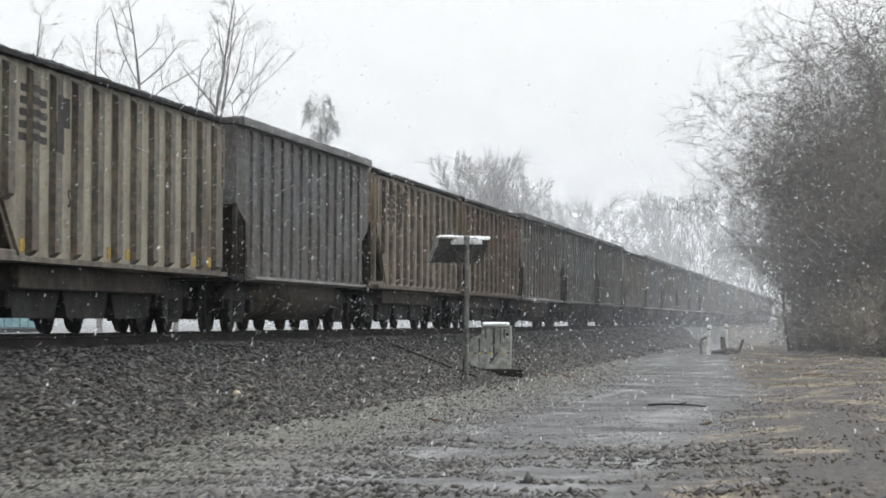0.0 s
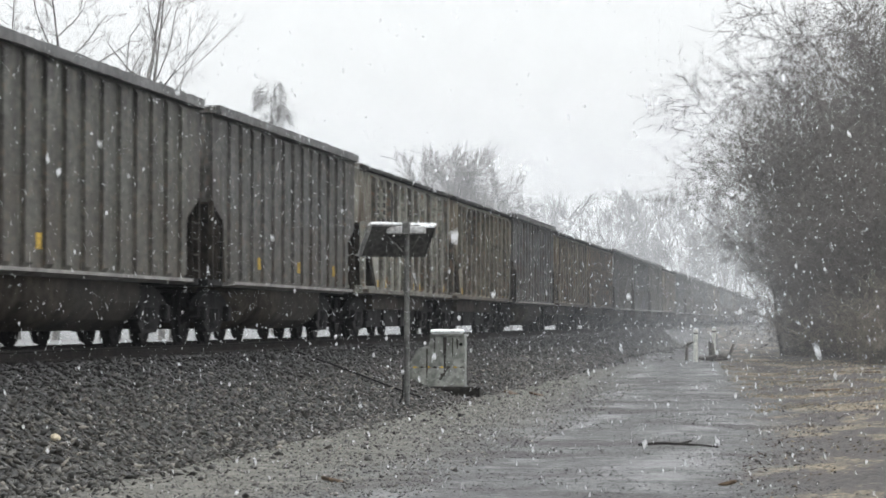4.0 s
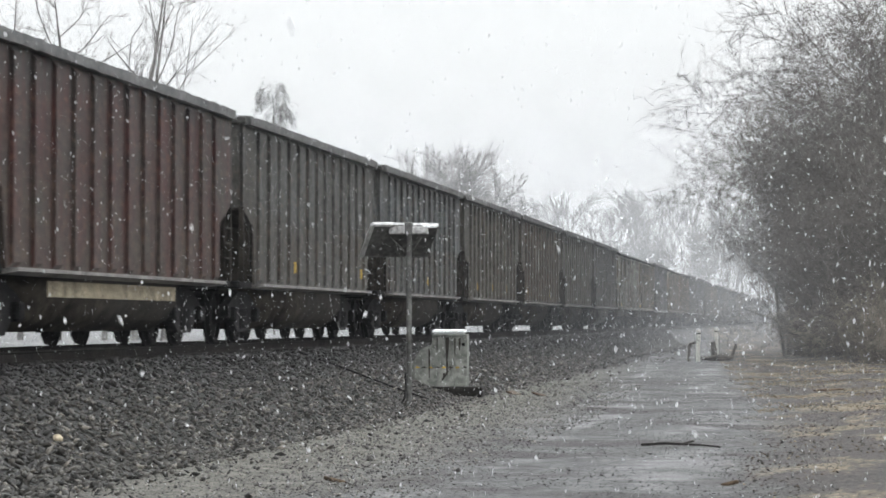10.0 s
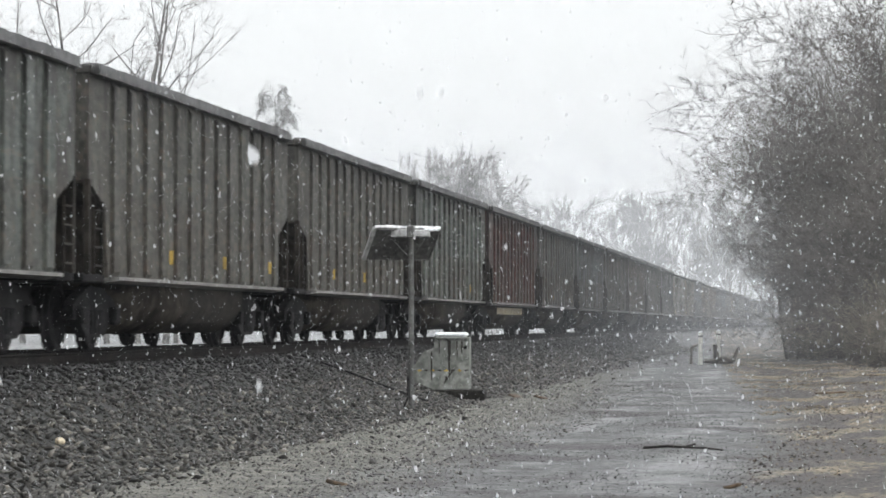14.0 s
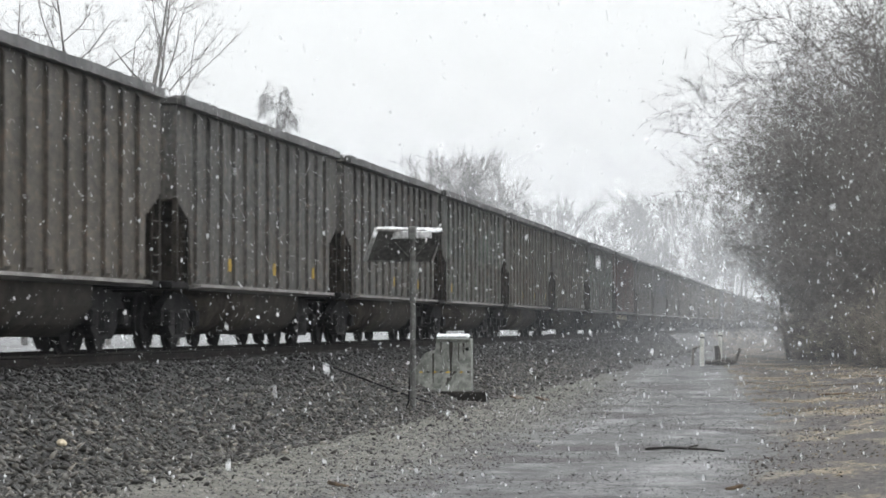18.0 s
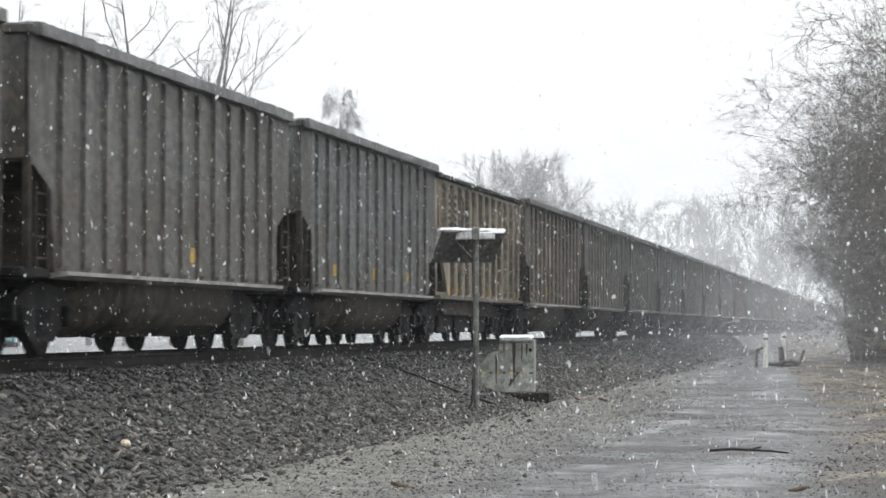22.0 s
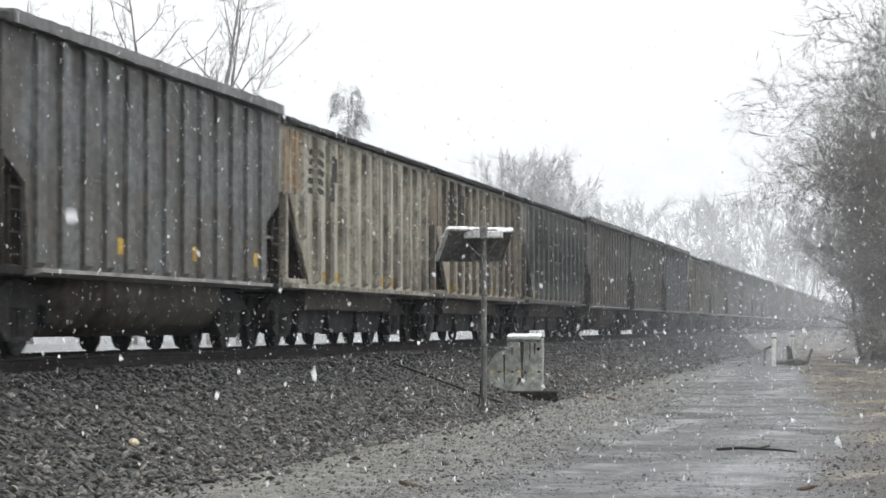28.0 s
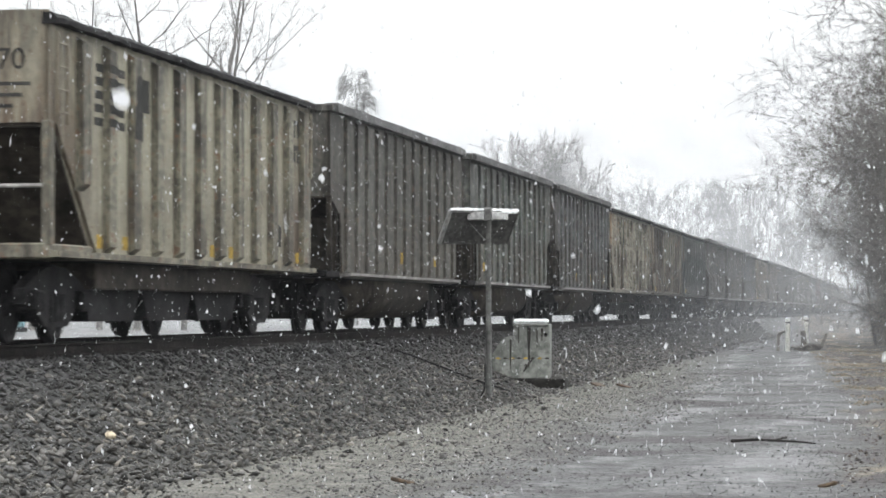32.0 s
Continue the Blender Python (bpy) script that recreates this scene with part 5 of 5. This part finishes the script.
# bare trees beyond the train, their tops above the wagons
for k, (x, y, h, lean, limbs) in enumerate((
    (-31.9, 106, 13.2, 0.02, ((9.0, 0.5, 3.2), (9.6, -0.5, 3.4), (11, 0.3, 2.2))),
    (-29.6, 107, 13.0, -0.03, ((8.6, -0.7, 3.6), (9.5, 0.45, 3.2), (10.5, -0.4, 2.4))),
    (-27.70, 105, 14.4, 0.02, ((8.8, -1.2, 3.6), (9.2, 1.0, 3.8), (9.8, -0.5, 4.2), (10.6, 0.8, 3.0), (11.6, 0.9, 2.2), (12.0, -0.7, 2.0))),
    (-26.15, 106, 11.4, 0.04, ((8.4, 0.9, 2.4), (8.8, -0.7, 2.6), (9.6, 0.6, 1.8))),
    (-24.75, 105, 14.7, -0.05, ((8.6, 0.22, 5.4), (9.6, -0.55, 2.6), (11.2, -0.5, 2.2), (12.0, 0.5, 2.0))),
    (-23.72, 105, 13.3, 0.03, ((8.8, -0.55, 2.0), (9.2, 0.60, 3.4), (10.6, -0.3, 2.0))),
    (-23.55, 106, 9.6, 0.04, ((8.3, 0.30, 4.8), (8.9, 0.72, 4.6), (9.2, 0.95, 3.6), (9.4, 1.7, 1.9))),
)):
    t = limbed_tree("bare_tree", 41 + k, h, lean, limbs)
    plant(t, x, y, 0, 1.0, "tall bare tree with upswept limbs beyond the train", "bare trees beyond the train", True)
t = tree("weeping_tree", 7, 15.0, WEEP, twig=M_HAZETWIG)
plant(t, -27.95, 150, 0, 0.905, "bare tree with a drooping rounded crown", "bare trees beyond the train", True)

far_models = [tree("far_tree", 70 + k, 14.5, FAR, bark=M_HAZETWIG, twig=M_HAZETWIG) for k in range(4)]
rng = random.Random(3)
# a clump whose tops stand over the wagons, then the hazy tree line behind it
spots = [(-33.2 + 0.62 * k + rng.uniform(-0.4, 0.4), 224 + rng.uniform(0, 22), (1.06 if k < 6 else 0.98 if k < 11 else 0.98 - 0.05 * (k - 11)) + rng.uniform(-0.05, 0.04)) for k in range(16)]
spots += [(-96 + 1.7 * k + rng.uniform(-0.8, 0.8), 450 + rng.uniform(0, 60), rng.uniform(1.3, 1.58)) for k in range(72)]
spots += [(-110 + 5.0 * k + rng.uniform(-1.5, 1.5), 540 + rng.uniform(0, 30), rng.uniform(1.5, 1.85)) for k in range(26)]
spots += [(1.0 + 1.1 * k, 156 + rng.uniform(0, 28), rng.uniform(0.95, 1.35)) for k in range(18)]
for k, (x, y, s) in enumerate(spots):
    plant(far_models[k % 4], x, y, rng.uniform(0, 360), s, "distant bare tree in gray paled to stand for haze", "distant trees", k < 4)

# the woods along the road
wood_models = [tree("woodland_tree", 90 + k, 13.5, WOODS, lean=(-0.06, 0, 1)) for k in range(3)]
oak_models = [tree("spreading_tree", 190 + k, 15.0, OAK) for k in range(2)]
shrub_models = [tree("shrub", 120 + k, 7.0, SHRUB, trunks=6) for k in range(3)]


def edge(y):
    return -0.9 + 3.4 * min(1.0, max(0.0, (124 - y) / 36.0)) ** 1.1 + 0.02 * max(0, y - 124)


spots = [(-1.35, 124.4, 0.88, 0), (-1.0, 125.4, 0.80, 20), (-0.9, 127.0, 1.0, 110), (-1.3, 128.5, 0.98, 200), (-0.6, 126.0, 1.05, 290), (-0.3, 122.0, 0.86, -20), (0.6, 117.0, 0.88, 10), (1.2, 110.0, 0.9, 0)]
for k in range(22):
    y = 92 + 58 * rng.random()
    into = 7.0 * rng.random()
    spots.append((edge(y) + 0.7 + into, y, rng.uniform(0.68, 0.80) + 0.03 * into, rng.uniform(-40, 40)))
for k, (x, y, s, turn) in enumerate(spots):
    plant(wood_models[k % 3], x, y, turn, s, "bare brown woodland tree beside the road", "trees of the woods", k < 3)
spots = [(0.7, 126.0, 1.06, 0), (0.5, 122.0, 0.95, 80), (1.4, 127.0, 1.16, 200), (1.5, 115.0, 0.98, 140), (2.7, 119.0, 1.12, 300), (3.4, 129.0, 1.25, 30), (3.0, 106.0, 0.96, 250), (4.6, 113.0, 1.1, 110), (5.4, 124.0, 1.24, 10), (6.8, 118.0, 1.2, 170), (5.2, 103.0, 0.95, 190), (7.6, 132.0, 1.3, 220)]
for k, (x, y, s, turn) in enumerate(spots):
    plant(oak_models[k % 2], x, y, turn, s, "tall bare tree with wide crooked limbs over the thicket", "trees of the woods", k < 2)
spots = []
for k in range(70):
    y = 92 + 62 * rng.random()
    into = 0.7 + 8.5 * rng.random() ** 1.2
    spots.append((edge(y) + into, y, min(1.55, rng.uniform(0.62, 0.95) + 0.13 * into), rng.uniform(0, 360)))
for k, (x, y, s, turn) in enumerate(spots):
    tagged(plant(shrub_models[k % 3], x, y, turn, s, "dense brown leafless shrub of the wood's edge", "shrubs of the woods", k < 3), category="shrub")
# low brush added to lighten the dark foot of the woods
brush_models = [tree("brush", 140 + k, 2.6, BRUSH, trunks=6, twig=M_BRUSH, bark=M_BRUSH) for k in range(3)]
for k in range(32):
    y = 90 + 36 * rng.random()
    t = plant(brush_models[k % 3], edge(y) + rng.uniform(-0.2, 2.2), y, rng.uniform(0, 360), rng.uniform(0.7, 1.25), "low brown brush, paled as by haze, at the foot of the woods", "brush at the wood's edge", k < 3)
    tagged(t, category="brush")

# ---- falling snow, and sheets that stand for haze ----


def flake_mesh(name, centres, size, rng, tall=1.0, corners=4):
    """Small ragged flakes: flat tufts of four or six corners."""
    k = len(centres)
    turn = np.arange(corners) * 2 * math.pi / corners
    u = rng.normal(0, 1, (k, 3))
    u /= np.linalg.norm(u, axis=1)[:, None]
    w = np.cross(u, rng.normal(0, 1, (k, 3)))
    w /= np.linalg.norm(w, axis=1)[:, None]
    r = size[:, None, None] * rng.uniform(0.6, 1.2, (k, corners, 1))
    v = (u[:, None] * np.cos(turn)[None, :, None] + w[:, None] * np.sin(turn)[None, :, None]) * r * np.array([1, 1, tall])
    v = v + rng.normal(0, 0.18, (k, corners, 3)) * size[:, None, None] + centres[:, None]
    f = (np.array([(0, j, j + 1) for j in range(1, corners - 1)])[None] + corners * np.arange(k)[:, None, None]).reshape(-1, 3)
    return tri_object(name, v.reshape(-1, 3), f)


def tri_object(name, v, f):
    me = bpy.data.meshes.new(name)
    me.vertices.add(len(v))
    me.vertices.foreach_set("co", v.reshape(-1).astype(np.float32))
    me.loops.add(f.size)
    me.loops.foreach_set("vertex_index", f.reshape(-1).astype(np.int32))
    me.polygons.add(len(f))
    me.polygons.foreach_set("loop_start", np.arange(0, f.size, 3, dtype=np.int32))
    me.update(calc_edges=True)
    me.materials.append(M_FLAKE)
    return new(name, me)


SNOW = []


def snowfall():
    """Loose layers of flakes that come down at their own speeds, and a few large ones close by."""
    for k, (vx, vy, vz, count, size, y0, y1) in enumerate((
        (0.25, 0.1, -1.35, 170000, 0.0068, 7.0, 52.0),
        (-0.15, -0.1, -1.05, 140000, 0.0061, 7.0, 52.0),
        (0.5, 0.2, -1.7, 75000, 0.0076, 7.0, 52.0),
        (0.2, 0.0, -1.5, 1500, 0.0085, 2.6, 7.5),
    )):
        rng = np.random.default_rng(20 + k)
        drift = np.array([vx, vy, vz])
        rise = -vz * 16
        y = y0 + (y1 - y0) * rng.random(count) ** 0.66
        x = -y * 0.13 + (rng.random(count) - 0.5) * (0.42 * y + 2.0 + 32 * abs(vx) * 0.6)
        z = -rise - 1 + (2 * rise + 9) * rng.random(count)
        c = np.stack([x, y, z], 1)
        rel = c - np.array([0.0, 0.0, 1.45])
        t = np.clip(-(rel @ drift) / (drift @ drift), -16, 16)
        near = np.linalg.norm(rel + t[:, None] * drift, axis=1)
        back = np.linalg.norm(rel + t[:, None] * drift - np.array([0.5, -6.0, 0]), axis=1)
        c = c[(near > 2.4) & (back > 4.0)]
        s = size * (0.55 + 1.7 * rng.random(len(c)) ** 6)
        ob = flake_mesh("snowfall", c, s, rng, 1.3, 6 if y1 < 10 else 4)
        tagged(ob, "large wet white snowflakes falling through the air", "snow", "falling snow", "stuff")
        SNOW.append((ob, tuple(drift)))


snowfall()


def haze_sheets():
    """Slanting translucent sheets added across the whole scene as haze, paling what lies behind."""
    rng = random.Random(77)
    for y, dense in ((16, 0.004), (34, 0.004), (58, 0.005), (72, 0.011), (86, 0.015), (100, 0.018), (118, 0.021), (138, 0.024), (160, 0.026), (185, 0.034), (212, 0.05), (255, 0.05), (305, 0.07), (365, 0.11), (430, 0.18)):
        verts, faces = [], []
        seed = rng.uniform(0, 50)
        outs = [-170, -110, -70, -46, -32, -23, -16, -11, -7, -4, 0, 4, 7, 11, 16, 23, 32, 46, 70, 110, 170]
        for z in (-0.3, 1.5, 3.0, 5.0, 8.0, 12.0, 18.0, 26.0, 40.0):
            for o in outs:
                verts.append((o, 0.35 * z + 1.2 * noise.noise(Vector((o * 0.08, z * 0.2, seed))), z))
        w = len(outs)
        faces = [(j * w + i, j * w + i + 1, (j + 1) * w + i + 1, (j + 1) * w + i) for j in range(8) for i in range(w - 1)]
        ob = link_mesh("snow_curtain", verts, faces, M_HAZE)
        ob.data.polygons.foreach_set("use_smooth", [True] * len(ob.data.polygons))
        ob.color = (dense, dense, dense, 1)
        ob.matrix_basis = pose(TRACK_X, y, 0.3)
        tagged(ob, "translucent haze sheet that pales what lies behind", "snow", "falling snow", "stuff")


haze_sheets()


def ground_mist():
    """Low translucent sheets added for mist, to lighten the woods' foot and far wagons."""
    for k, (y, dense) in enumerate(((64, 0.008), (80, 0.013), (94, 0.019), (106, 0.024), (118, 0.028), (132, 0.026), (152, 0.028), (180, 0.035), (215, 0.04))):
        outs, ups = [-60, -40, -26, -16, -9, -4, 0, 4, 8, 12, 17, 24, 34, 50], (-0.4, 0.6, 1.6, 3.0, 5.0, 7.2)
        verts = [(o, 0.5 * z + 1.4 * noise.noise(Vector((o * 0.1, z * 0.3, 9.0 * k))), z) for z in ups for o in outs]
        w = len(outs)
        faces = [(j * w + i, j * w + i + 1, (j + 1) * w + i + 1, (j + 1) * w + i) for j in range(len(ups) - 1) for i in range(w - 1)]
        ob = link_mesh("snow_mist", verts, faces, M_MIST)
        ob.data.polygons.foreach_set("use_smooth", [True] * len(ob.data.polygons))
        ob.color = (dense, dense, dense, 1)
        ob.matrix_basis = pose(TRACK_X, y, 0.2)
        tagged(ob, "low translucent sheet that stands for mist over the ground", "snow", "falling snow", "stuff")


ground_mist()
# ---- what moves ----


def motions():
    times = [2.0 * k for k in range(17)]
    for n, car in CARS.items():
        walk(car, [(t, pose(TRACK_X, car_y(n, t), RAIL_Z)) for t in times])
    rolling = [o for car in CARS.values() for o in car.children_recursive if o.name.startswith("wheelset")]
    first = rolling[0]
    start = train_way(0.0)
    walk(first, [(k / 30.0, Matrix.Rotation(-(train_way(k / 30.0) - start) / WHEEL_R, 4, "X")) for k in range(961)])
    keys = first.animation_data
    for o in rolling[1:]:
        o.rotation_mode = "QUATERNION"
        o.animation_data_create()
        o.animation_data.action = keys.action
        o.animation_data.action_slot = keys.action_slot
    for layer, drift in SNOW:
        walk(layer, [(t, Matrix.Translation(Vector(drift) * (t - 16.0))) for t in (0.0, 8.0, 16.0, 24.0, 32.0)])


motions()
